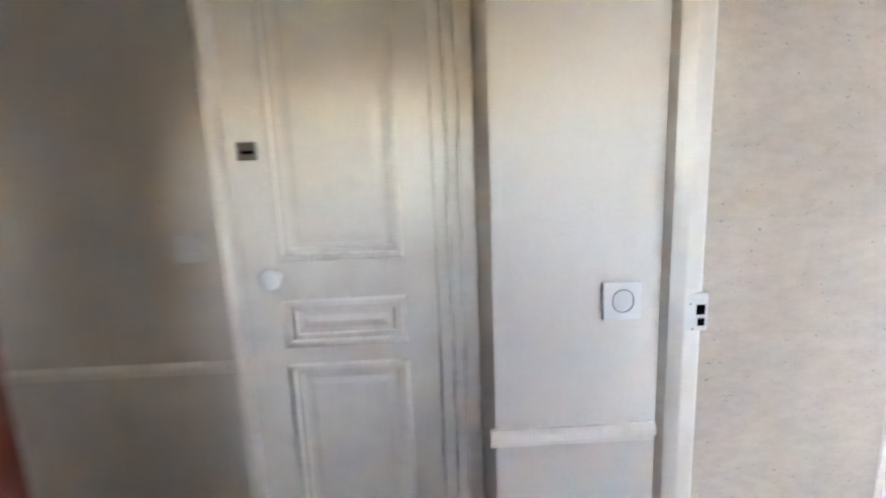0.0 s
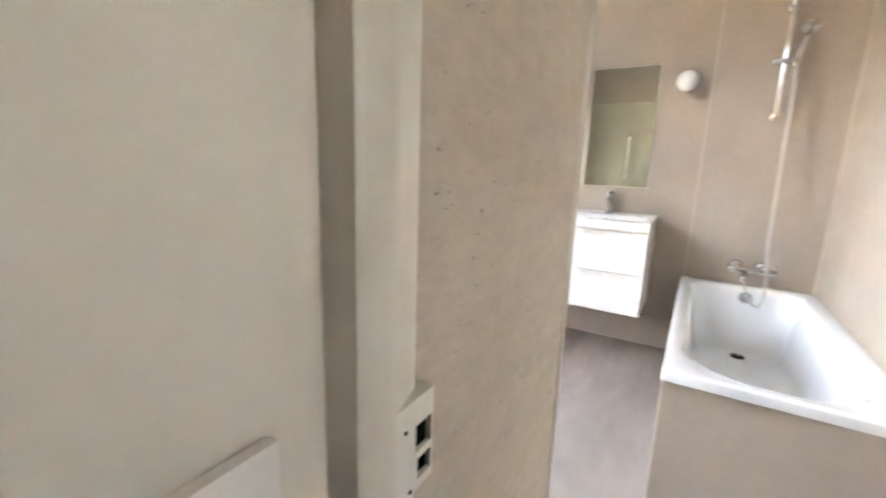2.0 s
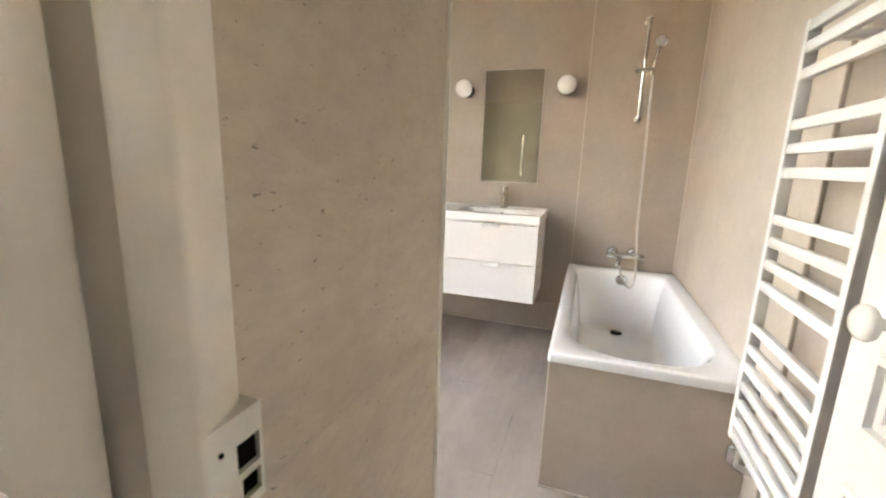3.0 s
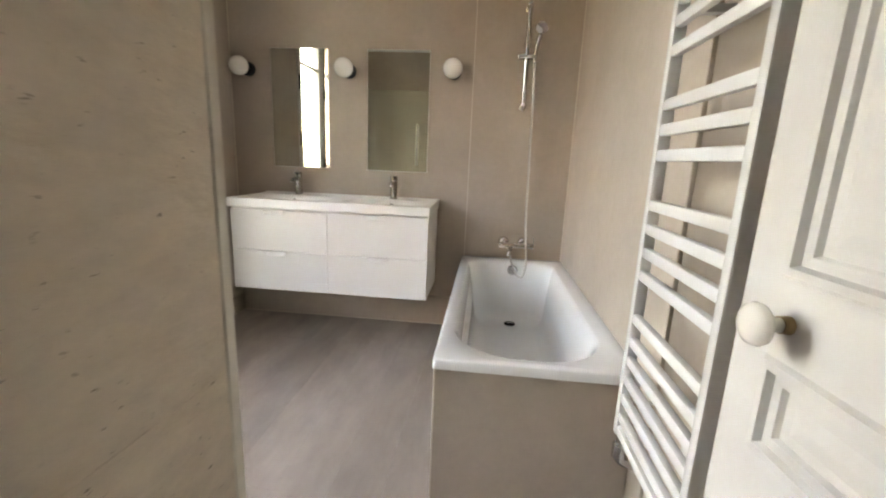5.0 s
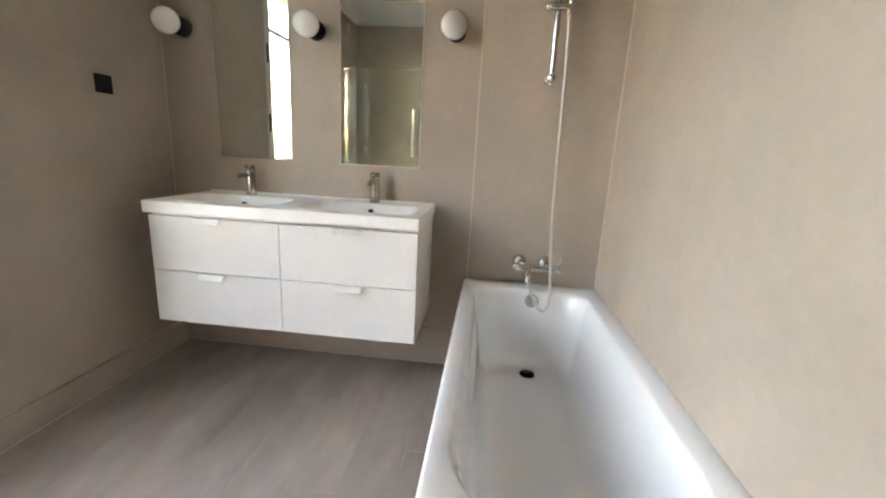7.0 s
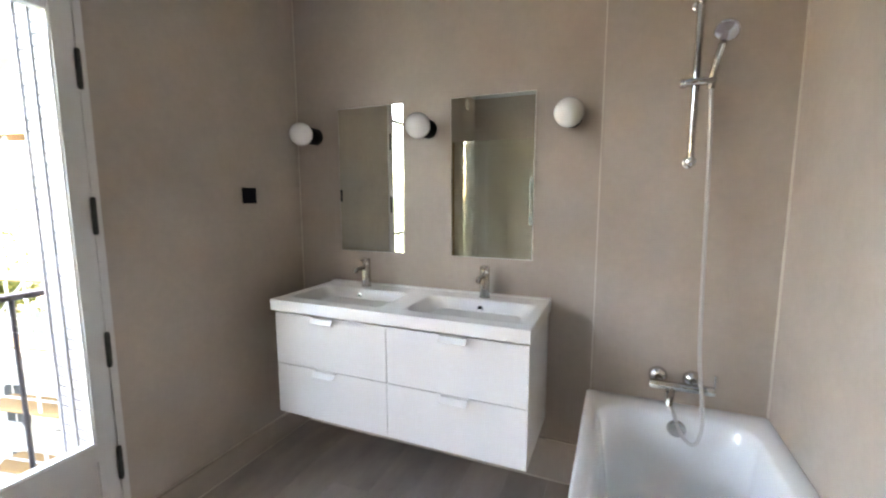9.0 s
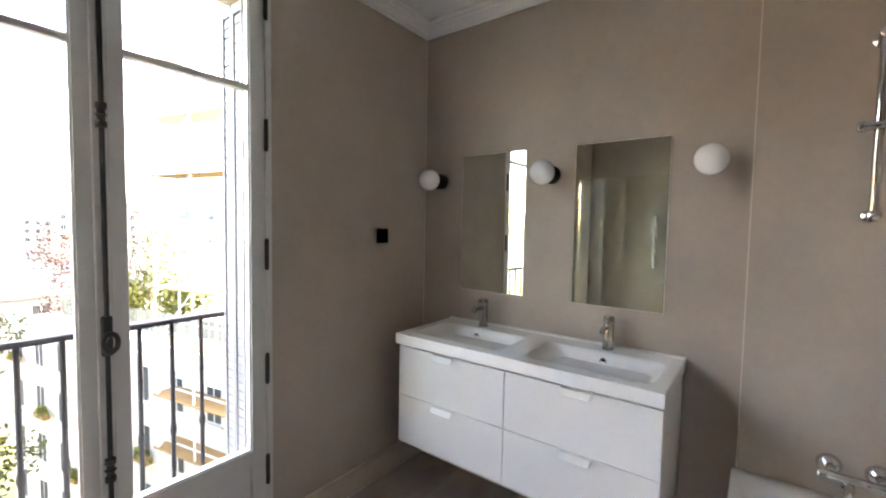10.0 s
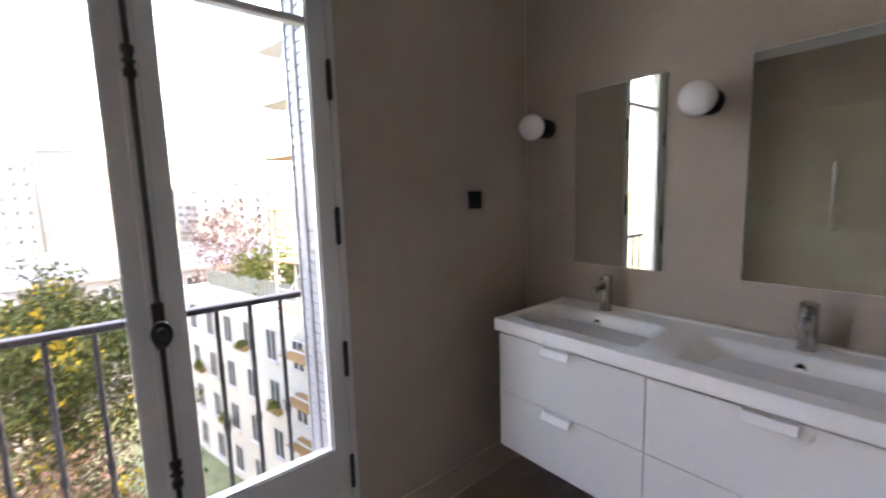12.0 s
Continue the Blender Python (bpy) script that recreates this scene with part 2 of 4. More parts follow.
structure("trim_dado_pier", rail_profile(1.485, -3.272, -2.93, 0.705), CREAM_WOOD, "white dado rail on the pier", "trim")
structure("trim_dado_recess", rail_profile(1.078, -4.85, -3.897, 0.715), CREAM_WOOD, "white dado rail on the hall wall", "trim")
structure("baseboard_west", bevelled(0.0, 0.016, -2.42, -0.02, 0, 0.125, 0.004), PLASTER, "low beige skirting under the black wall plate", "baseboard")
structure("baseboard_north", bevelled(0.0, 1.64, -0.022, 0.0, 0, 0.205, 0.003), PLASTER, "beige skirting under the vanity unit", "baseboard")

structure("trim_floor_joint_west", boxes((0.016, 0.0195, -2.42, -0.025, 0.0005, 0.005)), GROUT, "thin pale sealant line along the skirting", "trim")
structure("trim_floor_joint_north", boxes((0.0195, 1.64, -0.0255, -0.022, 0.0005, 0.005)), GROUT, "thin pale sealant line under the vanity", "trim")
structure("trim_skirting_line", boxes((0.0005, 0.004, -2.42, -0.022, 0.125, 0.128)), GROUT, "thin pale line on top of the skirting", "trim")

structure("trim_skirting_cap", boxes((1.442, 1.6315, -0.0225, -0.0175, 0.2045, 0.2085)), GROUT, "thin pale line on the skirting beside the bath", "trim")

# mineral panels that line the door reveal, with a thin joint between them


def reveal_slab(x0, x1, z0, z1):
    """A thin upright slab on the slightly splayed reveal."""
    bm = bmesh.new()
    for v in box(bm, x0, x1, -2.842, -2.444, z0, z1):
        v.co.x += 0.0145 * (v.co.y + 2.842) / 0.398 if v.co.x > x0 + 0.001 else 0
    return bm


reveal = structure("reveal_lining", reveal_slab(1.4735, 1.4770, 0.0, CEIL), REVEAL, "beige mineral panels lining the door reveal", "wall panel")
for z0, z1 in ((0.0, 0.9265), (0.9270, CEIL)):
    part("panel", reveal_slab(1.4750, 1.4795, z0, z1), REVEAL, reveal)
part("corner_bead", bevelled(1.4725, 1.4960, -2.4435, -2.4255, 0, CEIL, 0.002, 1), GROUT, reveal, "pale corner bead")


def cornice_loops(corners, profile):
    """Mitred loops of a moulding round a room whose corners run clockwise."""
    n = len(corners)
    loops = []
    for inset, z in profile:
        ring = []
        for i in range(n):
            p, a, b = Vector(corners[i]), Vector(corners[i - 1]), Vector(corners[(i + 1) % n])
            d0, d1 = (p - a).normalized(), (b - p).normalized()
            n0, n1 = Vector((d0.y, -d0.x)), Vector((d1.y, -d1.x))
            s = n0 + n1
            q = p + s * (inset / max(s.dot(n0), 0.2))
            ring.append((q.x, q.y, z))
        loops.append(ring)
    return loops


ROOM = [(0, 0), (1.64, 0), (1.64, -0.13), (2.265, -0.13), (2.265, -2.836), (1.488, -2.836), (1.488, -2.434), (1.395, -2.434), (1.395, -3.2), (0, -3.2)]
structure("trim_cornice", loft(cornice_loops(ROOM, [(-0.002, 2.556), (0.010, 2.556), (0.012, 2.567), (0.022, 2.571), (0.029, 2.581), (0.036, 2.586), (0.038, 2.594), (0.054, 2.600),
                                                     (0.058, 2.609), (0.070, 2.612), (0.078, 2.618), (0.080, 2.628)])), CEILING, "white plaster cornice with stepped moulding", "cornice", 25)


def leaf_bloom(at, turn):
    """A small plaster leaf spray in a cornice corner."""
    bm = bmesh.new()
    for a in (-55, -20, 20, 55):
        m = pose(*at, 0, 0, turn + a)
        pts = [m @ Vector((d, w, h)) for d, w, h in ((0, 0, 0), (0.03, 0.012, -0.012), (0.06, 0, -0.004), (0.03, -0.012, -0.012), (0.03, 0, -0.02))]
        v = [bm.verts.new(p) for p in pts]
        for i, j in ((0, 1), (1, 2), (2, 3), (3, 0)):
            bm.faces.new((v[i], v[j], v[4]))
    return bm


structure("trim_corner_leaf", leaf_bloom((0.062, -0.062, 2.606), -45), CEILING, "small plaster leaf ornament in the cornice corner", "ornament")


# ---- doors ----
def panel_door(width, height, panels, thick=0.036):
    """Leaf in the u-z plane: u from the hinge, face towards -v. Returns meshes of the leaf and its raised panels."""
    us = [0, panels[0][0], panels[0][1], width]
    bm = bmesh.new()
    zs = [0.01]
    for p in panels:
        zs += [p[2], p[3]]
    zs.append(height)
    box(bm, us[0], us[1], 0, thick, 0.01, height)
    box(bm, us[2], us[3], 0, thick, 0.01, height)
    for a, b in zip(zs[::2], zs[1::2]):
        box(bm, us[1], us[2], 0, thick, a, b)
    mould = []
    for u0, u1, z0, z1 in panels:
        loops = []
        for inset, v in ((0.0, 0.0), (0.006, -0.006), (0.016, -0.007), (0.020, 0.003), (0.032, 0.004), (0.036, 0.011), (0.048, 0.012), (0.066, 0.009)):
            loops.append([(u0 + inset, v, z0 + inset), (u1 - inset, v, z0 + inset), (u1 - inset, v, z1 - inset), (u0 + inset, v, z1 - inset)])
        mould.append(loft(loops, cap_last=True))
    return bm, mould


def moved(bm, m):
    bm.transform(m)
    return bm


door = thing("door_1", "white panelled bathroom door standing open with porcelain knob", "door", (2.167, -2.85, 0), kind="structure")
bm, mould = panel_door(0.62, 2.0, [(0.09, 0.560, 0.16, 0.715), (0.09, 0.560, 0.80, 0.935), (0.09, 0.560, 1.035, 1.89)])
LEAF = pose(2.167, -2.85, 0, 0, 0, 93.5)
flip = Matrix.Diagonal((1, -1, 1, 1))
part("leaf", moved(bm, LEAF @ flip), WHITE_WOOD, door)
for b in mould:
    part("panel", moved(b, LEAF @ flip), WHITE_WOOD, door)
KN = pose(2.167, -2.85, 0, 0, 0, 93.5) @ Matrix.Translation((0.534, -0.021, 0.982))
part("knob", moved(lathe([(0.0095, 0.032), (0.0090, 0.038), (0.0085, 0.045), (0.0105, 0.049), (0.019, 0.052), (0.0255, 0.056), (0.0272, 0.061), (0.0255, 0.067), (0.0185, 0.072), (0.009, 0.0745), (0, 0.075)], 32, "y"), KN), PORCELAIN, door, "white porcelain knob", 50)
part("stem", moved(lathe([(0.0115, 0.021), (0.0115, 0.025), (0.0108, 0.026), (0.0108, 0.033), (0, 0.0335)], 24, "y"), KN), BRASS, door, "aged brass collar", 40)
for z in (0.25, 1.0, 1.75):
    part("hinge", lathe([(0.008, z - 0.05), (0.008, z + 0.05)], 12, "z", (2.163, -2.862, 0)), BRASS, door, "aged brass hinge", 40)

frame_1 = thing("door_frame", "white painted door frame with an old strike plate", "door frame", (1.487, -2.86, 0), kind="structure")
JAMB = [(1.401, -2.9205), (1.4690, -2.9205), (1.4945, -2.9125), (1.4965, -2.9095), (1.5022, -2.8890), (1.5035, -2.8855), (1.5028, -2.8820), (1.4935, -2.8520), (1.4915, -2.8480), (1.4875, -2.8425), (1.401, -2.8425)]
part("jamb", loft([[(x, y, z) for x, y in JAMB] for z in (0, 2.06)], cap_first=True, cap_last=True), CREAM_WOOD, frame_1, smooth=35)
part("jamb", bevelled(2.185, 2.264, -2.9, -2.836, 0, 2.06, 0.006, 3), CREAM_WOOD, frame_1, smooth=40)
part("head", bevelled(1.489, 2.185, -2.897, -2.838, 2.015, 2.06, 0.004, 2), CREAM_WOOD, frame_1, smooth=40)
LOCK = (-2.884, -2.8395, 0.946, 1.02)


def lock_block():
    """Block let into the jamb's splay, with a latch hole and a smaller bolt hole through its face."""
    bm = bmesh.new()
    y0, y1, z0, z1 = LOCK
    ya, yb = -2.8622, -2.8425
    zs = [z0, 0.9535, 0.9705, 0.9765, 0.9985, z1]
    for k in range(5):
        a, b = zs[k], zs[k + 1]
        if k in (1, 3):
            box(bm, 1.474, 1.5033, y0, ya + (0.003 if k == 1 else 0), a, b)
            box(bm, 1.474, 1.5033, yb, y1, a, b)
            box(bm, 1.474, 1.486, ya, yb, a, b)
        else:
            box(bm, 1.474, 1.5033, y0, y1, a, b)
    return bm


part("strike_plate", lock_block(), STEEL_PLATE, frame_1, "painted strike block with two latch holes")
# black blocks fill the latch holes and stand for their deep shade
for za, zb in ((0.9540, 0.9700), (0.9770, 0.9980)):
    part("keep", boxes((1.4862, 1.4995, -2.8621, -2.8426, za - 0.0004, zb + 0.0004)), DARK, frame_1, "black block painting the shade inside a latch hole")
for y, z in ((-2.8745, 1.0005), (-2.8685, 0.9495)):
    part("nail_hole", lathe([(0.0016, 1.5028), (0.0016, 1.5040), (0, 1.5041)], 8, "x", (0, y, z)), DARK, frame_1, "small dark nail hole")

hall_door = thing("door_2", "white panelled hall door with knob and lock plate, closed", "door", (1.22, -3.87, 0), kind="structure")
bm, mould = panel_door(0.50, 2.04, [(0.095, 0.42, 0.14, 0.795), (0.095, 0.42, 0.84, 0.97), (0.095, 0.42, 1.07, 1.92)])
LEAF2 = pose(1.22, -3.87, 0, 0, 0, 90)
part("leaf", moved(bm, LEAF2), CREAM_WOOD, hall_door)
for b in mould:
    part("panel", moved(b, LEAF2), CREAM_WOOD, hall_door)
part("knob", moved(lathe([(0.014, 0), (0.009, 0.02), (0.014, 0.028), (0.026, 0.04), (0.028, 0.05), (0.022, 0.06), (0, 0.064)], 28, "x"), pose(1.22, -3.78, 1.035)), PORCELAIN, hall_door, "white porcelain knob", 50)
part("lock_plate", bevelled(1.22, 1.232, -3.842, -3.795, 1.328, 1.372, 0.003), BRUSHED, hall_door, "small steel lock plate")
part("keyhole", boxes((1.232, 1.234, -3.83, -3.80, 1.343, 1.351)), DARK, hall_door, "dark keyhole slot")
frame_2 = thing("door_frame", "white moulded frame round the hall door", "door frame", (1.2, -3.93, 0), kind="structure")
part("jamb", bevelled(1.08, 1.262, -3.897, -3.872, 0, 2.1, 0.008, 3), CREAM_WOOD, frame_2, smooth=40)
part("jamb", bevelled(1.08, 1.25, -3.368, -3.335, 0, 2.1, 0.006, 3), CREAM_WOOD, frame_2, smooth=40)
part("moulding", bevelled(1.1, 1.275, -3.334, -3.305, 0, 2.1, 0.009, 3), CREAM_WOOD, frame_2, smooth=40)
part("moulding", bevelled(1.1, 1.25, -3.304, -3.263, 0, 2.1, 0.009, 3), CREAM_WOOD, frame_2, smooth=40)
part("head", bevelled(1.08, 1.25, -3.872, -3.37, 2.045, 2.1, 0.006, 3), CREAM_WOOD, frame_2, smooth=40)
structure("wall_above_hall_door", boxes((1.08, 1.2, -3.975, -3.263, 2.1, CEIL)), WHITE_WALL, "white wall above the hall door", "wall")

red_door = thing("door_3", "dark red wooden door standing open in the hall", "door", (1.9, -3.8, 0), kind="structure")
part("leaf", bevelled(1.88, 2.58, -3.84, -3.80, 0.01, 2.03, 0.004), RED_WOOD, red_door)

# ---- tall window ----
window = thing("window_1", "white French window with closed casements and iron bolt", "window", (0, -1.61, 0), kind="structure")
part("window_frame", boxes((-0.07, 0.006, WY1 - 0.026, WY1 - 0.001, 0.133, WTOP - 0.001), (-0.07, 0.006, WY0 + 0.001, WY0 + 0.026, 0.133, WTOP - 0.001), (-0.07, 0.006, WY0 + 0.026, WY1 - 0.026, WTOP - 0.03, WTOP - 0.001),
                                 (-0.07, 0.006, WY0 + 0.026, WY1 - 0.026, 0.133, 0.165)), WHITE_WOOD, window)


def casement(y0, y1):
    """A glazed leaf with a solid foot panel and one glazing bar."""
    s = 0.062
    x0, x1 = -0.052, 0.0
    leaf = part("casement", boxes((x0, x1, y0, y0 + s, 0.17, 2.395), (x0, x1, y1 - s, y1, 0.17, 2.395), (x0, x1, y0 + s, y1 - s, 2.335, 2.395),
                                  (x0, x1, y0 + s, y1 - s, 0.40, 0.462), (x0, x1, y0 + s, y1 - s, 0.17, 0.225), (x0 + 0.02, x1 - 0.018, y0 + s, y1 - s, 0.225, 0.40)), WHITE_WOOD, window)
    part("glazing_bar", bevelled(-0.045, -0.006, y0 + s, y1 - s, 1.962, 1.988, 0.006, 2), WHITE_WOOD, leaf)
    part("glazing_bead", boxes((-0.03, -0.008, y0 + s, y0 + s + 0.007, 0.469, 2.335), (-0.03, -0.008, y1 - s - 0.007, y1 - s, 0.469, 2.335), (-0.034, -0.004, y0 + s, y1 - s, 0.462, 0.469)), WHITE_WOOD, leaf)
    for z0, z1 in ((0.469, 1.962), (1.988, 2.335)):
        g = part("pane", boxes((-0.030, -0.027, y0 + s, y1 - s, z0, z1)), GLASS, leaf)
        g.visible_shadow = False
    return leaf


casement(-1.609, -1.057)
casement(-2.163, -1.611)
part("cover_strip", bevelled(-0.0, 0.012, -1.632, -1.588, 0.172, 2.39, 0.004, 2), WHITE_WOOD, window)
for z in (0.36, 0.806, 1.297, 1.795, 2.33):
    part("hinge", lathe([(0.0, z - 0.068), (0.007, z - 0.066), (0.009, z - 0.055), (0.009, z + 0.055), (0.007, z + 0.066), (0, z + 0.068)], 12, "z", (0.008, -1.056, 0)), IRON, window, "dark iron hinge", 40)
    part("hinge", lathe([(0.0, z - 0.068), (0.009, z - 0.055), (0.009, z + 0.055), (0, z + 0.068)], 12, "z", (0.008, -2.164, 0)), IRON, window, "dark iron hinge", 40)
part("bolt_rod", lathe([(0.0075, 0.18), (0.0075, 2.38)], 12, "z", (0.026, -1.61, 0)), IRON, window, "dark iron bolt rod", 40)
for z in (0.225, 0.62, 1.755, 2.33):
    part("bolt_guide", lathe([(0.008, z - 0.04), (0.015, z - 0.038), (0.015, z - 0.022), (0.011, z - 0.018), (0.011, z - 0.004), (0.017, z), (0.011, z + 0.004), (0.011, z + 0.018), (0.015, z + 0.022), (0.015, z + 0.038), (0.008, z + 0.04)], 16, "z", (0.024, -1.61, 0)), IRON, window, "dark iron guide", 40)
part("bolt_case", bevelled(0.012, 0.034, -1.625, -1.595, 0.995, 1.125, 0.006, 2), IRON, window, "dark iron bolt case")
part("bolt_handle", tube([(0.062, -1.61 + 0.019 * math.cos(radians(a)), 1.045 + 0.030 * math.sin(radians(a))) for a in range(0, 361, 15)], 0.0075, 10), IRON, window, "dark iron oval ring handle", 50)
part("spindle", lathe([(0.008, 0.03), (0.008, 0.06)], 12, "x", (0, -1.61, 1.05)), IRON, window, "", 40)

shutter = thing("shutter", "white slatted metal shutter folded back in the window reveal, its shade painted as grey", "shutter", (-0.2, -1.085, 0))
for k, x in enumerate((-0.275, -0.185)):
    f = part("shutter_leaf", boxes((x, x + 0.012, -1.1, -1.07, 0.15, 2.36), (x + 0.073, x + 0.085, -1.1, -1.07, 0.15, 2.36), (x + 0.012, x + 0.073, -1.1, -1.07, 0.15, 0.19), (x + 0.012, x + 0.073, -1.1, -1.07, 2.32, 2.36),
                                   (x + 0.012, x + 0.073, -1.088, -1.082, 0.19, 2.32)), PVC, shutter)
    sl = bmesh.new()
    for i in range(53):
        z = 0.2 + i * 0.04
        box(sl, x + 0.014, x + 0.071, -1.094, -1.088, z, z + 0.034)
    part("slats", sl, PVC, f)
structure("balcony_slab", bevelled(-0.62, -0.34, -2.3, -0.9, -0.16, -0.02, 0.01, 2), material("limestone", (0.52, 0.48, 0.42), 0.8, grain=0.1, bump=0.2), "narrow stone ledge outside the window", "ledge")
railing = thing("railing", "dark grey iron balcony railing outside the window", "railing", (-0.45, -1.6, 0))
part("handrail", bevelled(-0.475, -0.425, -2.3, -0.92, 0.965, 0.99, 0.006, 2), RAIL_PAINT, railing)
part("bottom_rail", bevelled(-0.46, -0.44, -2.3, -0.92, 0.08, 0.10, 0.003, 1), RAIL_PAINT, railing)
for i in range(11):
    y = -2.258 + i * 0.1254
    part("baluster", lathe([(0.0095, -0.03), (0.0095, 0.44), (0.013, 0.455), (0.0145, 0.47), (0.013, 0.485), (0.0095, 0.50), (0.0095, 0.72), (0.012, 0.73), (0.0095, 0.74), (0.0095, 0.967)], 10, "z", (-0.45, y, 0)), RAIL_PAINT, railing, "", 40)

# pale beads in the wall corners
for n, bx in (("niche", (1.6382, 1.6428, -0.1325, -0.127, 0.545, 2.556)), ("north_east", (2.2595, 2.265, -0.1355, -0.130, 0.545, 2.556)), ("north_west", (0.0, 0.004, -0.004, 0.0, 0.21, 2.556))):
    structure("trim_bead_" + n, boxes(bx), GROUT, "thin pale bead in the wall corner", "trim")

# ---- shower screen ----
screen = thing("shower_screen", "frameless clear glass shower screen with bar handle", "shower screen", (0.7, -2.445, 0))
for x0, x1 in ((0.018, 0.62), (0.625, 1.39)):
    g = part("glass_panel", boxes((x0, x1, -2.449, -2.441, 0.06, 1.95)), SCREEN, screen)
    g.visible_shadow = False
part("wall_profile", bevelled(0.0005, 0.018, -2.46, -2.43, 0.06, 1.95, 0.003, 1), BRASS, screen, "slim bronze wall profile")
part("wall_profile", bevelled(1.39, 1.3945, -2.46, -2.436, 0.06, 1.95, 0.001, 1), CHROME, screen, "slim chrome wall profile")
for y in (-2.40, -2.49):
    part("bar_handle", lathe([(0.0, 1.06), (0.01, 1.062), (0.01, 1.558), (0, 1.56)], 14, "z", (0.87, y, 0)), CHROME, screen, "vertical chrome bar handle", 40)
for z in (1.12, 1.5):
    part("handle_stud", lathe([(0.008, -2.49), (0.008, -2.4495)], 12, "y", (0.87, 0, z)), CHROME, screen, "", 40)
    part("handle_stud", lathe([(0.008, -2.4405), (0.008, -2.40)], 12, "y", (0.87, 0, z)), CHROME, screen, "", 40)
tray = thing("shower_tray", "low white shower tray behind the glass screen", "shower tray", (0.7, -2.8, 0))
part("tray", loft([round_rect(0.002, 1.393, -3.198, -2.42, 0.0, 0.01, 40), round_rect(0.002, 1.393, -3.198, -2.42, 0.052, 0.01, 40), round_rect(0.008, 1.387, -3.192, -2.426, 0.058, 0.01, 40), round_rect(0.05, 1.345, -3.15, -2.475, 0.058, 0.03, 40), round_rect(0.07, 1.325, -3.13, -2.495, 0.035, 0.03, 40)], cap_last=True), CERAMIC, tray, smooth=40)


# ---- bath corner ----
BX0, BX1, BY0, BY1, RIM = 1.624, 2.263, -1.628, -0.132, 0.545
bath = thing("bathtub", "white enamelled built-in bathtub against the wall", "bathtub", (1.945, -0.9, 0))
N4 = 96
tub = loft([round_rect(BX0 + 0.008, BX1, BY0 + 0.006, BY1, RIM - 0.036, 0.010, N4), round_rect(BX0, BX1, BY0, BY1, RIM - 0.033, 0.011, N4), round_rect(BX0 + 0.001, BX1, BY0 + 0.001, BY1, RIM - 0.005, 0.012, N4),
            round_rect(BX0 + 0.003, BX1, BY0 + 0.003, BY1, RIM - 0.001, 0.022, N4), round_rect(BX0 + 0.010, BX1 - 0.002, BY0 + 0.010, BY1 - 0.002, RIM, 0.024, N4),
            round_rect(1.669, 2.203, -1.578, -0.212, RIM - 0.002, (0.235, 0.11), N4), round_rect(1.677, 2.195, -1.569, -0.222, RIM - 0.010, (0.23, 0.11), N4),
            round_rect(1.687, 2.186, -1.558, -0.230, RIM - 0.03, (0.225, 0.11), N4), round_rect(1.699, 2.173, -1.522, -0.240, RIM - 0.10, (0.22, 0.115), N4),
            round_rect(1.716, 2.156, -1.45, -0.256, RIM - 0.22, (0.21, 0.12), N4), round_rect(1.733, 2.141, -1.375, -0.278, RIM - 0.31, (0.2, 0.13), N4),
            round_rect(1.762, 2.116, -1.30, -0.300, RIM - 0.347, (0.17, 0.12), N4), round_rect(1.80, 2.08, -1.23, -0.325, RIM - 0.358, (0.13, 0.1), N4),
            round_rect(1.87, 2.01, -1.10, -0.40, RIM - 0.361, (0.06, 0.06), N4)], cap_last=True)
part("tub", tub, ENAMEL, bath, smooth=60)
part("overflow", lathe([(0.033, 0), (0.033, -0.006), (0.028, -0.012), (0.012, -0.014), (0, -0.014)], 32, "y", (1.955, -0.235, RIM - 0.054)), CHROME, bath, "chrome overflow cap", 40)
part("drain", lathe([(0.034, 0.0), (0.034, 0.004), (0.026, 0.006), (0.024, 0.001), (0, 0.0015)], 32, "z", (1.952, -0.375, RIM - 0.3605)), DARK, bath, "dark drain hole with metal ring", 40)
apron = thing("bath_surround", "beige limewashed surround boxing in the bathtub", "bath surround", (1.945, -0.9, 0))
part("front_panel", bevelled(1.631, 2.262, -1.6195, -1.597, 0, 0.5105, 0.002, 1), PLASTER, apron)
part("side_panel", bevelled(1.632, 1.654, -1.5965, -0.023, 0, 0.5105, 0.002, 1), PLASTER, apron)
part("corner_bead", bevelled(1.629, 1.634, -1.6215, -1.6165, 0, 0.5095, 0.001, 1), GROUT, apron, "pale corner bead")
part("sealant_line", boxes((1.629, 2.262, -1.6245, -1.6197, 0.0005, 0.006), (1.6275, 1.6318, -1.6165, -0.026, 0.0005, 0.005)), GROUT, apron, "thin pale sealant line on the floor")

shower = thing("shower_rail", "chrome shower rail with hand shower and hose on wall", "shower", (1.945, -0.19, 1.75))
part("rail", lathe([(0.012, 1.47), (0.012, 2.04)], 20, "z", (1.945, -0.196, 0)), CHROME, shower, "", 40)
for z in (1.485, 2.03):
    part("bracket", lathe([(0.02, -0.131), (0.02, -0.137), (0.013, -0.142), (0.013, -0.19), (0.018, -0.2), (0.016, -0.216), (0.008, -0.222), (0, -0.223)], 20, "y", (1.945, 0, z)), CHROME, shower, "", 40)
part("slider", bevelled(1.905, 2.005, -0.225, -0.180, 1.745, 1.768, 0.008, 3), CHROME, shower, "chrome sliding holder", 40)
part("slider_knob", lathe([(0.012, 1.895), (0.016, 1.9), (0.016, 1.912)], 20, "x", (0, -0.2, 1.756)), CHROME, shower, "", 40)
SH = spline([(1.990, -0.205, 1.730), (1.992, -0.213, 1.77), (1.998, -0.235, 1.82), (2.006, -0.262, 1.862)], 5)
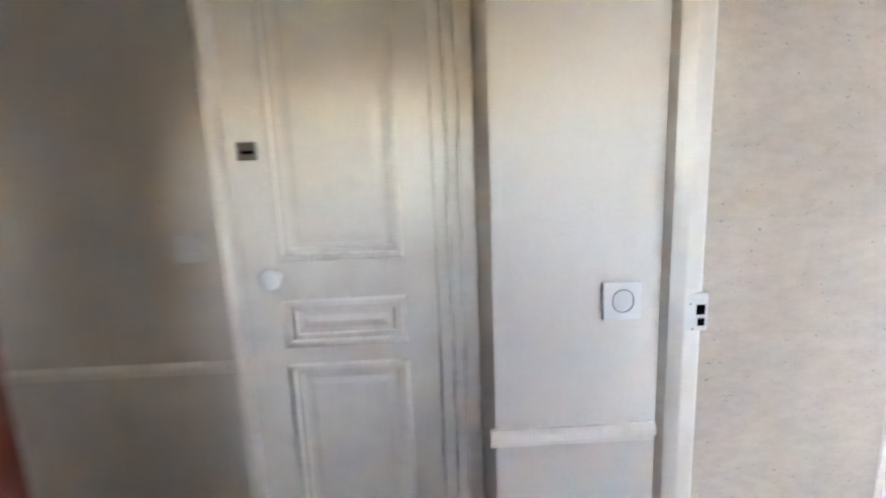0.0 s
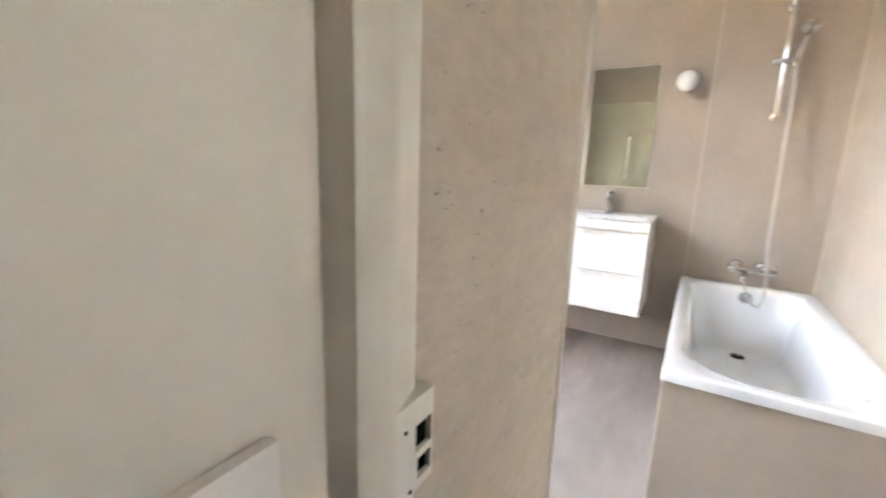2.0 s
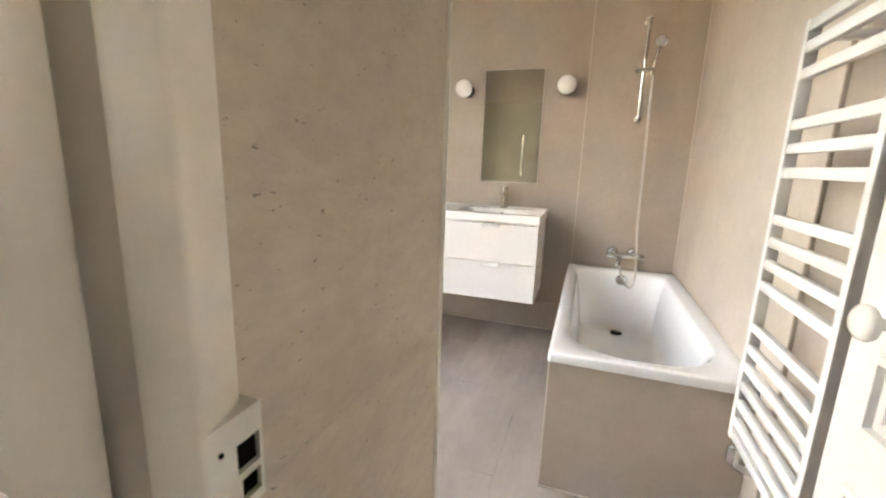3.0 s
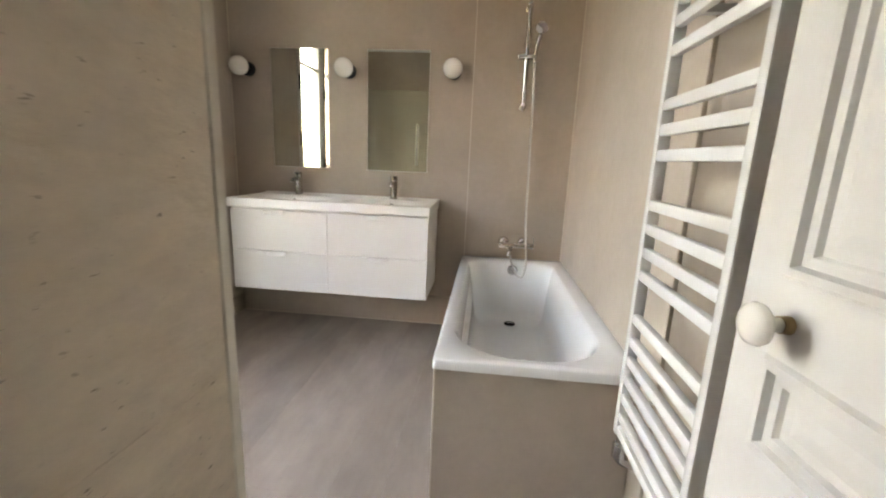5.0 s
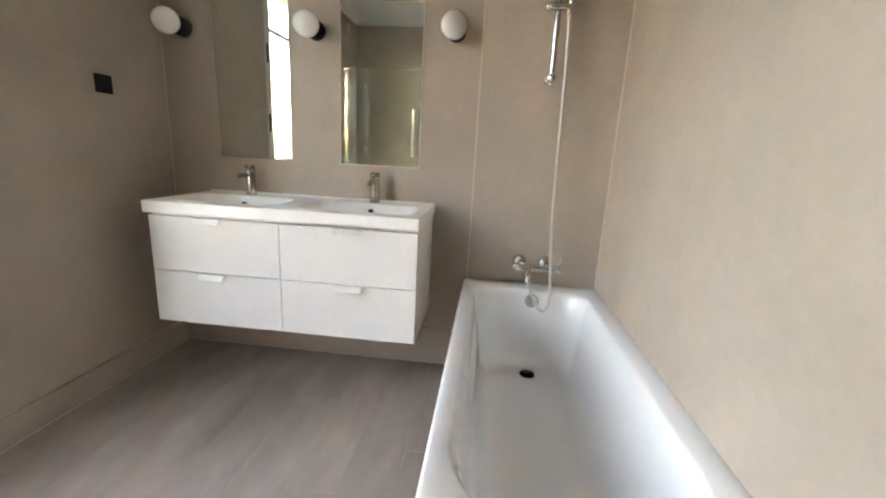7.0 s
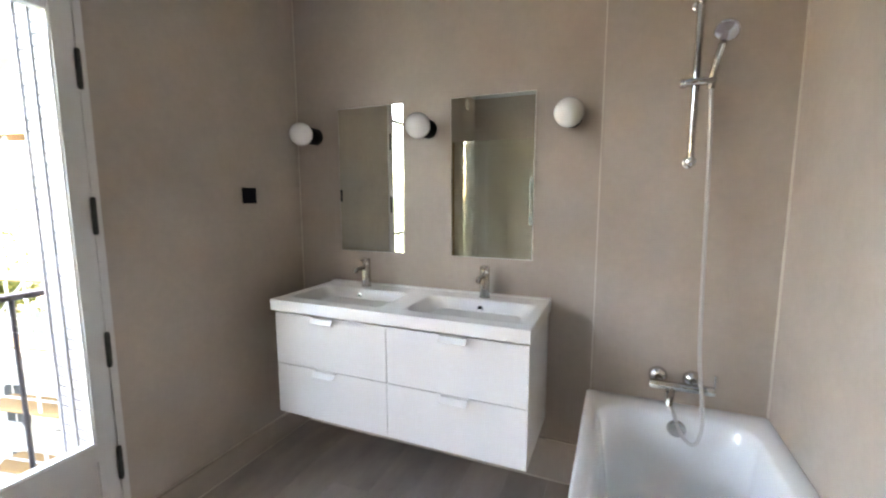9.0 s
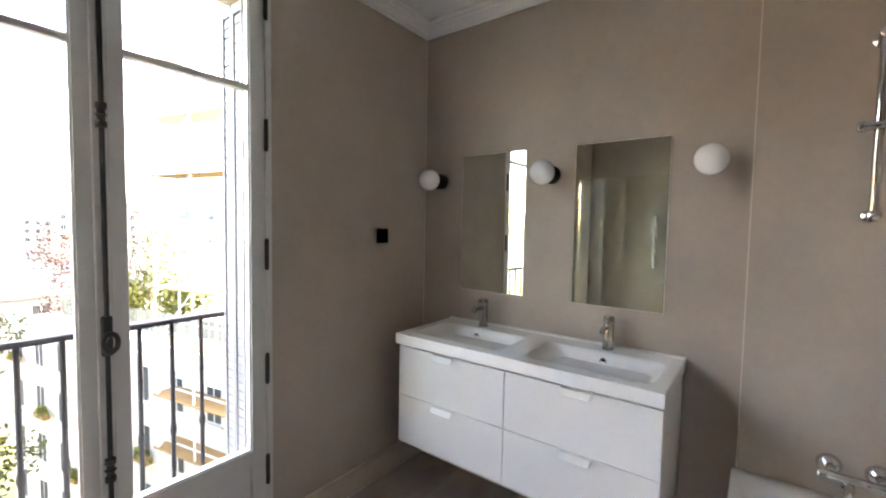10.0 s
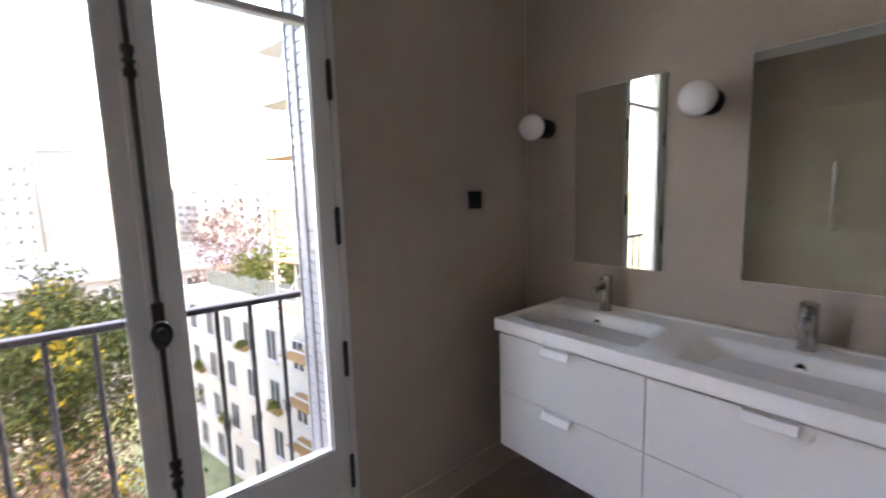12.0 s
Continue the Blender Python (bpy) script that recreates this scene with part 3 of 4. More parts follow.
part("handle", tube(SH, 0.0115, 14), CHROME, shower, "", 40)
head = moved(lathe([(0.0, 0.026), (0.014, 0.024), (0.026, 0.013), (0.035, 0.002), (0.0368, -0.006), (0.033, -0.010), (0, -0.011)], 32, "z"), look((2.012, -0.285, 1.893), (1.95, -0.43, 1.73)))
part("spray_head", head, CHROME, shower, "round spray head", 40)
HP = [(1.992, -0.203, 1.735), (2.000, -0.206, 1.5), (2.008, -0.21, 1.1), (2.014, -0.222, 0.80), (2.026, -0.25, 0.64), (2.032, -0.265, 0.53), (2.014, -0.272, 0.462), (1.982, -0.262, 0.467), (1.952, -0.24, 0.52), (1.932, -0.225, 0.59), (1.927, -0.222, 0.62)]
part("hose", tube(spline(HP, 10), 0.0068, 10), HOSE, shower, "flexible metal hose", 60)

mixer = thing("bath_mixer", "chrome thermostatic bath mixer on the beige wall", "tap", (1.96, -0.18, 0.655))
part("body", lathe([(0.0, 1.855), (0.015, 1.857), (0.018, 1.862), (0.018, 1.893), (0.016, 1.896), (0.016, 2.03), (0.018, 2.033), (0.018, 2.07), (0.014, 2.076), (0, 2.077)], 24, "x", (0, -0.2, 0.642)), CHROME, mixer, "", 40)
for x in (1.892, 2.012):
    part("wall_flange", lathe([(0.034, -0.131), (0.034, -0.137), (0.024, -0.15), (0.014, -0.156), (0.013, -0.2)], 28, "y", (x, 0, 0.653)), CHROME, mixer, "", 40)
part("spout", tube(spline([(1.935, -0.205, 0.63), (1.93, -0.235, 0.621), (1.924, -0.262, 0.607), (1.922, -0.27, 0.59)], 5), 0.013, 16), CHROME, mixer, "", 40)
part("outlet", lathe([(0.012, 0.597), (0.014, 0.601), (0.014, 0.625)], 16, "z", (1.927, -0.222, 0)), CHROME, mixer, "", 40)
part("lever", bevelled(2.072, 2.079, -0.203, -0.197, 0.64, 0.705, 0.002), CHROME, mixer, "slim chrome lever")

# ---- vanity ----
VX0, VX1, VZ0, VZ1 = 0.235, 1.440, 0.325, 0.829
vanity = thing("vanity_cabinet", "white wall-hung vanity cabinet with four drawers", "cabinet", (0.835, -0.24, VZ0))
part("body", bevelled(VX0, VX1, -0.452, -0.0235, VZ0, VZ1, 0.001, 1), LACQUER, vanity)
MID = 0.8375
for x0, x1 in ((VX0, MID - 0.0015), (MID + 0.0015, VX1)):
    for z0, z1 in ((VZ0 + 0.002, 0.5715), (0.5745, VZ1 - 0.008)):
        d = part("drawer_front", bevelled(x0, x1, -0.472, -0.4535, z0, z1, 0.0012, 2), LACQUER, vanity)
        c = {0: 0.522, 1: 1.147}[int(x0 > 0.5)] + (0.004 if z0 < 0.5 else 0)
        part("handle", loft([[(x, y, z1 + h) for y, h in ((-0.468, 0.002), (-0.4930, 0.002), (-0.4955, 0.0), (-0.5085, -0.0200), (-0.5065, -0.0215), (-0.4935, -0.0015), (-0.468, -0.0008))] for x in (c - 0.058, c + 0.058)], cap_first=True, cap_last=True), LACQUER, d, "white lacquered lip handle")

CX0, CX1, CY0, CZ = 0.223, 1.4475, -0.491, 0.887
top = thing("washbasin_top", "white ceramic double washbasin on the vanity", "washbasin", (0.835, -0.24, 0.832))
BAS = ((0.272, 0.776), (0.893, 1.398))
BYS = (-0.415, -0.128)
bm = bmesh.new()
xs = [CX0 + 0.005, BAS[0][0] - 0.012, BAS[0][1] + 0.012, BAS[1][0] - 0.012, BAS[1][1] + 0.012, CX1 - 0.005]
ys = [CY0 + 0.005, BYS[0] - 0.012, BYS[1] + 0.012, -0.026]
for i in range(5):
    for j in range(3):
        if j == 1 and i in (1, 3):
            continue
        bm.faces.new([bm.verts.new((x, y, CZ)) for x, y in ((xs[i], ys[j]), (xs[i + 1], ys[j]), (xs[i + 1], ys[j + 1]), (xs[i], ys[j + 1]))])
part("slab", bm, CERAMIC, top)
edge = loft([round_rect(CX0 + 0.005, CX1 - 0.005, CY0 + 0.005, -0.026, CZ, 0.0001, 24), round_rect(CX0 + 0.0015, CX1 - 0.0015, CY0 + 0.0015, -0.0245, CZ - 0.0015, 0.004, 24), round_rect(CX0, CX1, CY0, -0.0235, CZ - 0.005, 0.005, 24),
             round_rect(CX0, CX1, CY0, -0.0235, 0.838, 0.005, 24), round_rect(CX0 + 0.004, CX1 - 0.004, CY0 + 0.004, -0.0235, 0.8335, 0.005, 24)], cap_last=True)
part("edge", edge, CERAMIC, top, smooth=40)
part("upstand", bevelled(CX0, CX1, -0.026, -0.0002, 0.86, CZ + 0.006, 0.003, 2), CERAMIC, top, smooth=40)
for x0, x1 in BAS:
    n = 48
    y0, y1 = BYS
    b = loft([round_rect(x0 - 0.012, x1 + 0.012, y0 - 0.012, y1 + 0.012, CZ, 0.0001, n), round_rect(x0, x1, y0, y1, CZ - 0.0008, 0.05, n), round_rect(x0 + 0.003, x1 - 0.003, y0 + 0.003, y1 - 0.003, CZ - 0.004, 0.05, n),
              round_rect(x0 + 0.013, x1 - 0.013, y0 + 0.013, y1 - 0.005, CZ - 0.020, 0.052, n), round_rect(x0 + 0.030, x1 - 0.030, y0 + 0.036, y1 - 0.010, CZ - 0.040, 0.055, n), round_rect(x0 + 0.046, x1 - 0.046, y0 + 0.06, y1 - 0.016, CZ - 0.053, 0.05, n), round_rect(x0 + 0.066, x1 - 0.066, y0 + 0.085, y1 - 0.026, CZ - 0.061, 0.05, n), round_rect(x0 + 0.10, x1 - 0.10, y0 + 0.11, y1 - 0.045, CZ - 0.065, 0.045, n)], cap_last=True)
    part("basin", b, CERAMIC, top, smooth=50)
FAUCETS = (0.486, 1.146)
for fx in FAUCETS:
    part("overflow_ring", lathe([(0.0155, 0), (0.0155, -0.004), (0.0112, -0.005), (0.0108, 0.0)], 24, "y", (fx, -0.1372, 0.846)), CHROME, top, "chrome overflow ring", 40)
    part("overflow_hole", lathe([(0.0110, -0.0016), (0, -0.0017)], 20, "y", (fx, -0.1372, 0.846)), DARK, top, "dark overflow hole")


def faucet(fx):
    f = thing("faucet", "brushed steel single-lever basin tap", "tap", (fx, -0.072, CZ), "basin taps")
    part("body", lathe([(0.026, 0.0), (0.026, 0.003), (0.0228, 0.006), (0.0228, 0.112), (0.0215, 0.115), (0, 0.115)], 28, "z", (fx, -0.072, CZ)), BRUSHED, f, "", 40)
    part("cap", lathe([(0.0212, 0.1165), (0.0232, 0.119), (0.0232, 0.145), (0.019, 0.150), (0, 0.151)], 28, "z", (fx, -0.072, CZ)), BRUSHED, f, "", 40)
    part("spout", tube([(fx, -0.078, CZ + 0.095), (fx, -0.115, CZ + 0.104), (fx, -0.155, CZ + 0.104), (fx, -0.166, CZ + 0.099), (fx, -0.170, CZ + 0.086)], 0.0115, 14), BRUSHED, f, "", 50)
    part("lever", tube([(fx, -0.085, CZ + 0.14), (fx, -0.128, CZ + 0.148)], 0.0042, 10), BRUSHED, f, "", 40)
    return f


for fx in FAUCETS:
    faucet(fx)

# ---- mirrors and lamps ----
for x0, x1 in ((0.286, 0.684), (0.946, 1.355)):
    m = thing("wall_mirror", "frameless rectangular mirror above the washbasin", "mirror", (x0, 0, 1.066), "mirrors above the basins")
    part("glass", boxes((x0 + 0.002, x1 - 0.002, -0.0075, -0.004, 1.068, 1.829)), MIRROR, m)
    part("rim", bevelled(x0, x1, -0.0072, -0.0008, 1.066, 1.831, 0.0015, 1), MIRROR_HIGHLIGHT, m, "thin edge with its highlight painted as pale colour")


def globe_lamp(x, z):
    w = thing("wall_lamp", "opal globe wall lamp on a black base, unlit", "lamp", (x, 0, z), "globe lamps beside the mirrors")
    part("base", lathe([(0.043, -0.0005), (0.045, -0.003), (0.045, -0.069), (0.043, -0.073), (0.036, -0.075), (0, -0.075)], 32, "y", (x, 0, z)), BLACK, w, "matt black round base", 40)
    prof = [(0.034, -0.074)] + [(0.060 * math.cos(a), -0.126 - 0.060 * math.sin(a)) for a in [radians(-56 + 146 * i / 18) for i in range(19)]]
    part("globe", lathe(prof, 40, "y", (x, 0, z)), OPAL, w, "white opal glass globe", 60)


for x, z in ((0.134, 1.694), (0.826, 1.694), (1.511, 1.702)):
    globe_lamp(x, z)

plate_w = thing("wall_plate", "square black blanking plate on the beige wall", "switch", (0, -0.371, 1.369))
part("plate", bevelled(0.0, 0.009, -0.412, -0.331, 1.330, 1.408, 0.002, 2), BLACK, plate_w)
vent = thing("air_vent", "round white air vent high on the wall", "vent", (0.0, -2.9, 2.44))
part("disc", lathe([(0.06, 0.0005), (0.062, 0.006), (0.05, 0.012), (0.045, 0.008), (0, 0.008)], 28, "x", (0, -2.9, 2.44)), SWITCH, vent, "", 40)

hall_switch = thing("light_switch", "square white light switch with round rocker", "switch", (1.487, -3.005, 1.01))
part("plate", bevelled(1.487, 1.496, -3.044, -2.967, 0.972, 1.049, 0.003, 2), SWITCH, hall_switch, smooth=40)
part("rocker_ring", moved(loft([round_rect(-0.0215, 0.0215, -0.0235, 0.0235, 0, 0.0205, 40), round_rect(-0.0215, 0.0215, -0.0235, 0.0235, 0.0022, 0.0205, 40), round_rect(-0.0195, 0.0195, -0.0215, 0.0215, 0.0022, 0.0188, 40), round_rect(-0.0195, 0.0195, -0.0215, 0.0215, 0, 0.0188, 40)]), pose(1.4958, -3.005, 1.011, 90, 0, 90)), SWITCH_RING, hall_switch, "thin grey ring", 40)
part("rocker", moved(loft([round_rect(-0.0185, 0.0185, -0.0205, 0.0205, 0, 0.0178, 40), round_rect(-0.0185, 0.0185, -0.0205, 0.0205, 0.0018, 0.0178, 40), round_rect(-0.017, 0.017, -0.019, 0.019, 0.003, 0.0165, 40)], cap_last=True), pose(1.4958, -3.005, 1.011, 90, 0, 90)), SWITCH, hall_switch, smooth=40)
hs2 = thing("light_switch", "square white light switch on the hall wall", "switch", (1.08, -4.07, 1.1))
part("plate", bevelled(1.08, 1.09, -4.11, -4.03, 1.06, 1.14, 0.003, 2), SWITCH, hs2, smooth=40)

# ---- towel radiator ----
rad = thing("towel_radiator", "white ladder towel radiator with flat bars on wall", "radiator", (2.17, -1.94, 0.44))
RX = 2.150
for y0 in (-1.781, -2.151):
    part("post", bevelled(RX, RX + 0.029, y0, y0 + 0.024, 0.447, 1.540, 0.004, 2), RADIATOR, rad, smooth=40)
for z in (1.524, 1.477, 1.417, 1.302, 1.246, 1.189, 1.073, 1.015, 0.957, 0.899, 0.784, 0.722, 0.669, 0.614, 0.560, 0.506, 0.465):
    part("bar", bevelled(RX + 0.001, RX + 0.019, -2.127, -1.781, z - 0.013, z + 0.013, 0.004, 2), RADIATOR, rad, smooth=40)
for y in (-1.769,):
    for z in (0.546,):
        part("bracket", lathe([(0.005, RX + 0.018), (0.005, 2.252), (0.011, 2.254), (0.011, 2.2645)], 16, "x", (0, y, z)), RADIATOR, rad, "", 40)
for y, z in ((-1.83, 1.487), (-2.08, 1.487), (-2.08, 0.63)):
    part("wall_bracket", bevelled(RX + 0.019, 2.2645, y - 0.011, y + 0.011, z - 0.009, z + 0.009, 0.003, 2), RADIATOR, rad, "white wall bracket", 40)
for y in (-1.772, -2.127):
    part("valve", tube(spline([(RX + 0.019, y, 0.436), (RX + 0.019, y, 0.39), (RX + 0.022, y, 0.365), (RX + 0.06, y, 0.35), (2.2645, y, 0.35)], 5), 0.011, 12), CHROME, rad, "chrome valve elbow", 50)
    part("valve_cap", lathe([(0.014, 0.372), (0.019, 0.376), (0.019, 0.415), (0.014, 0.42)], 16, "z", (RX + 0.019, y, 0)), CHROME, rad, "ribbed chrome valve cap", 40)
duct = thing("pipe_cover", "beige wall-coloured pipe cover behind the radiator", "pipe cover", (2.25, -1.74, 0))
part("cover", bevelled(2.252, 2.2648, -1.745, -1.71, 0.0, 1.535, 0.003, 2), PLASTER, duct)
for z in (0.62, 0.7, 0.78):
    part("screw", lathe([(0.006, 2.2515), (0.006, 2.2525)], 10, "x", (0, -1.73, z)), PLASTER, duct, "painted screw head")


# ---- outside ----
GROUND = -16.0
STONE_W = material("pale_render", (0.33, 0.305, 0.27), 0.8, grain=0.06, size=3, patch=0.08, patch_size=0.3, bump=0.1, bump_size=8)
STONE_C = material("cream_render", (0.25, 0.21, 0.15), 0.8, grain=0.05, size=3, patch=0.08, patch_size=0.3)
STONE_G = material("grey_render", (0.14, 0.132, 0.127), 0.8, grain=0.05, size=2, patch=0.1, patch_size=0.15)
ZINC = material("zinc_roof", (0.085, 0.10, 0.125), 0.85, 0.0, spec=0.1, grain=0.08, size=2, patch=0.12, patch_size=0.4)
WIN_DARK = material("dark_window_glass", (0.03, 0.032, 0.035), 0.5, grain=0.2, size=1, spec=0.1)
WIN_FRAME = material("window_frame_far", (0.28, 0.27, 0.26), 0.6, grain=0.05)
OCHRE = material("ochre_boards", (0.16, 0.085, 0.025), 0.8, grain=0.15, size=6)
GALV = material("galvanised_tube", (0.26, 0.265, 0.27), 0.6, 0.0, grain=0.1)
GRASS = material("garden_ground", (0.10, 0.11, 0.05), 0.9, grain=0.3, size=2, patch=0.4, patch_size=0.08)
BARK = material("bark", (0.05, 0.038, 0.03), 0.9, grain=0.3, size=20, bump=0.4)
PALE_BARK = material("pale_bark", (0.13, 0.10, 0.085), 0.9, grain=0.2, size=10)


def leaf_material(name, a, b):
    m = bpy.data.materials.new(name)
    m.use_nodes = True
    nt = m.node_tree
    geo = nt.nodes.new("ShaderNodeNewGeometry")
    ramp = nt.nodes.new("ShaderNodeMix")
    ramp.data_type = "RGBA"
    ramp.inputs["A"].default_value, ramp.inputs["B"].default_value = (*a, 1), (*b, 1)
    nt.links.new(geo.outputs["Random Per Island"], ramp.inputs["Factor"])
    bs = nt.nodes["Principled BSDF"]
    nt.links.new(ramp.outputs["Result"], bs.inputs["Base Color"])
    bs.inputs["Roughness"].default_value = 0.85
    bs.inputs["Specular IOR Level"].default_value = 0.1
    return m


LEAF_GREEN = leaf_material("green_leaves", (0.022, 0.032, 0.013), (0.06, 0.066, 0.024))
LEAF_YELLOW = leaf_material("yellow_leaves", (0.2, 0.14, 0.015), (0.34, 0.25, 0.03))
LEAF_BUSH = leaf_material("bush_leaves", (0.035, 0.045, 0.012), (0.11, 0.105, 0.025))
DRY_TWIG = leaf_material("dry_brown_twigs", (0.05, 0.03, 0.022), (0.13, 0.08, 0.055))
TWIG = leaf_material("russet_twigs", (0.045, 0.022, 0.018), (0.09, 0.05, 0.04))

structure("ground", boxes((-3000, 3000, -3000, 3000, GROUND - 0.5, GROUND)), GRASS, "garden ground far below reaching the horizon", "ground")

WIN_MESH = {}


def window_mesh(w, h):
    """A recessed window with frame, cross bars and sill, facing -y."""
    key = (w, h)
    if key not in WIN_MESH:
        f = finish(boxes((-w / 2, w / 2, -0.03, 0.0, 0, 0.06), (-w / 2, w / 2, -0.03, 0, h - 0.06, h), (-w / 2, -w / 2 + 0.06, -0.03, 0, 0.06, h - 0.06), (w / 2 - 0.06, w / 2, -0.03, 0, 0.06, h - 0.06),
                         (-0.03, 0.03, -0.03, 0, 0.06, h - 0.06), (-w / 2 - 0.08, w / 2 + 0.08, -0.14, 0, -0.1, -0.001)), "window", WIN_FRAME)
        p = finish(boxes((-w / 2 + 0.05, w / 2 - 0.05, -0.015, -0.005, 0.05, h - 0.05)), "pane", WIN_DARK)
        WIN_MESH[key] = (f, p)
    return WIN_MESH[key]


def building(name, label, at, turn, length, depth, height, roof, wall_mat, roof_mat, sides=((0, 3, 4, 1.0, 1.5, 1.2),), category="building"):
    """A block whose front runs from at along its own x, facing -y. sides: (side, columns, rows, width, height, first sill)."""
    b = thing(name, label, category, (at[0], at[1], GROUND))
    M = pose(at[0], at[1], GROUND, 0, 0, turn)
    part("wall", moved(boxes((0, length, 0, depth, 0, height)), M), wall_mat, b)
    cornice = boxes((-0.25, length + 0.25, -0.25, depth + 0.25, height, height + 0.3))
    if roof == "flat":
        box(cornice, 0.0, length, 0.0, 0.2, height + 0.3, height + 0.8)
        part("roof", moved(cornice, M), wall_mat, b)
    else:
        part("cornice", moved(cornice, M), wall_mat, b)
        part("roof", moved(loft([[(0, 0, height + 0.3), (length, 0, height + 0.3), (length, depth, height + 0.3), (0, depth, height + 0.3)], [(0.4, 1.2, height + 0.3 + roof), (length - 0.4, 1.2, height + 0.3 + roof), (length - 0.4, depth - 1.2, height + 0.3 + roof), (0.4, depth - 1.2, height + 0.3 + roof)]], cap_last=True), M), roof_mat, b)
        for k in range(2):
            cx = length * (0.25 + 0.45 * k)
            part("chimney", moved(boxes((cx, cx + 1.1, depth * 0.5, depth * 0.5 + 0.6, height + roof * 0.5, height + roof + 1.3)), M), wall_mat, b)
    for side, cols, rows, w, h, sill, step in sides:
        fr, pn = window_mesh(w, h)
        run = length if side == 0 else depth
        S = M @ (Matrix.Identity(4) if side == 0 else pose(length, 0, 0, 0, 0, 90) if side == 1 else pose(0, depth, 0, 0, 0, -90))
        for i in range(cols):
            for j in range(rows):
                m = Matrix.Translation((-at[0], -at[1], -GROUND)) @ S @ Matrix.Translation(((i + 0.5) * run / cols, -0.004, sill + j * step))
                wo = piece("window", fr, b, m)
                po = new("pane", pn)
                po.parent = wo
    return b


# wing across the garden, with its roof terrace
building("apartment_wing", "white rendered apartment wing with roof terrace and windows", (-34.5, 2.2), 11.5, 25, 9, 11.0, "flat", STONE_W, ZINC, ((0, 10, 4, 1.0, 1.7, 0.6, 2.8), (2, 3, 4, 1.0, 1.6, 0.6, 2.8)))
fence = thing("terrace_fence", "green-grey slatted fence on the roof terrace", "fence", (-28, 6.0, -4.2))
FM = pose(-34.3, 4.6, GROUND + 11.3, 0, 0, 11.5)
FENCE_PAINT = material("fence_paint", (0.085, 0.09, 0.068), 0.7, grain=0.1)
for i in range(40):
    part("slat", moved(boxes((i * 0.5, i * 0.5 + 0.42, 0, 0.03, 0, 1.1 + 0.12 * ((i * 7) % 5) / 4)), FM), FENCE_PAINT, fence)
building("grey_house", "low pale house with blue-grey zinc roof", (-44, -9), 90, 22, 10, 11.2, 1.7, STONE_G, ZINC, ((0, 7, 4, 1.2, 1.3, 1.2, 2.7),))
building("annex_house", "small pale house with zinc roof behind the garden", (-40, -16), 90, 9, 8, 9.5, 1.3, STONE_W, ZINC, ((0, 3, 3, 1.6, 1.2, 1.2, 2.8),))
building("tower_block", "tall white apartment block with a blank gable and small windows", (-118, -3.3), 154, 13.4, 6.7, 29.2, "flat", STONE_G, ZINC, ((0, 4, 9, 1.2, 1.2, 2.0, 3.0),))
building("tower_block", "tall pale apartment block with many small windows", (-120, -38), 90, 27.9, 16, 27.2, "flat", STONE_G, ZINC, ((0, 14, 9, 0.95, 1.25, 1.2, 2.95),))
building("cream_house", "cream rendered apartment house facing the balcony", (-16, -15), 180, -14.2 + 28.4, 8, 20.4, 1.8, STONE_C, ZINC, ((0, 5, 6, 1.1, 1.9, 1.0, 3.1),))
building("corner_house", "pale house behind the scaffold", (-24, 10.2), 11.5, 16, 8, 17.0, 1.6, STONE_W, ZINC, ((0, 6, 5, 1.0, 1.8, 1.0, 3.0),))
rng = random.Random(4)
for k in range(34):
    a = radians(rng.uniform(2, 26))
    d = rng.uniform(150, 620)
    x, y = 1.4 - d * math.cos(a), -1.7 + d * math.sin(a)
    top = 13 + d * rng.uniform(0.012, 0.052)
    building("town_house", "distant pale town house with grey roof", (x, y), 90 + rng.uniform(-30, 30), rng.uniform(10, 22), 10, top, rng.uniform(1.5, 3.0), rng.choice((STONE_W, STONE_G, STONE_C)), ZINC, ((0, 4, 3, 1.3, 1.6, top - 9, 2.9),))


def limbs(base, top, spread, count, rng, r0, mat, parent):
    """A tapered trunk and branching limbs as one mesh."""
    bm = bmesh.new()

    def limb(p, q, ra, rb, n=5):
        mid = (p + q) / 2 + Vector((rng.uniform(-1, 1), rng.uniform(-1, 1), 0)) * (q - p).length * 0.08
        pts = spline([p, mid, q], 3)
        loops = []
        for i, c in enumerate(pts):
            r = ra + (rb - ra) * i / (len(pts) - 1)
            d = (pts[min(i + 1, len(pts) - 1)] - pts[max(i - 1, 0)]).normalized()
            u = d.orthogonal().normalized()
            v = d.cross(u)
            loops.append([bm.verts.new(c + r * (math.cos(6.283 * k / n) * u + math.sin(6.283 * k / n) * v)) for k in range(n)])
        for a, b in zip(loops, loops[1:]):
            for k in range(n):
                bm.faces.new((a[k], a[(k + 1) % n], b[(k + 1) % n], b[k]))

    base, top = Vector(base), Vector(top)
    limb(base, top, r0, r0 * 0.3, 8)
    tips = []
    for i in range(count):
        t = rng.uniform(0.45, 0.98)
        p = base.lerp(top, t)
        a = rng.uniform(0, 6.283)
        q = p + Vector((math.cos(a) * spread * rng.uniform(0.5, 1), math.sin(a) * spread * rng.uniform(0.5, 1), spread * rng.uniform(0.2, 0.9)))
        limb(p, q, r0 * 0.4 * (1.2 - t), r0 * 0.05)
        tips.append(q)
        for j in range(4):
            s = p.lerp(q, rng.uniform(0.4, 1.0))
            e = s + Vector((rng.uniform(-1, 1), rng.uniform(-1, 1), rng.uniform(0.1, 1.0))) * spread * 0.45
            limb(s, e, r0 * 0.09, r0 * 0.02, 4)
            tips.append(e)
    part("trunk", bm, mat, parent)
    return tips


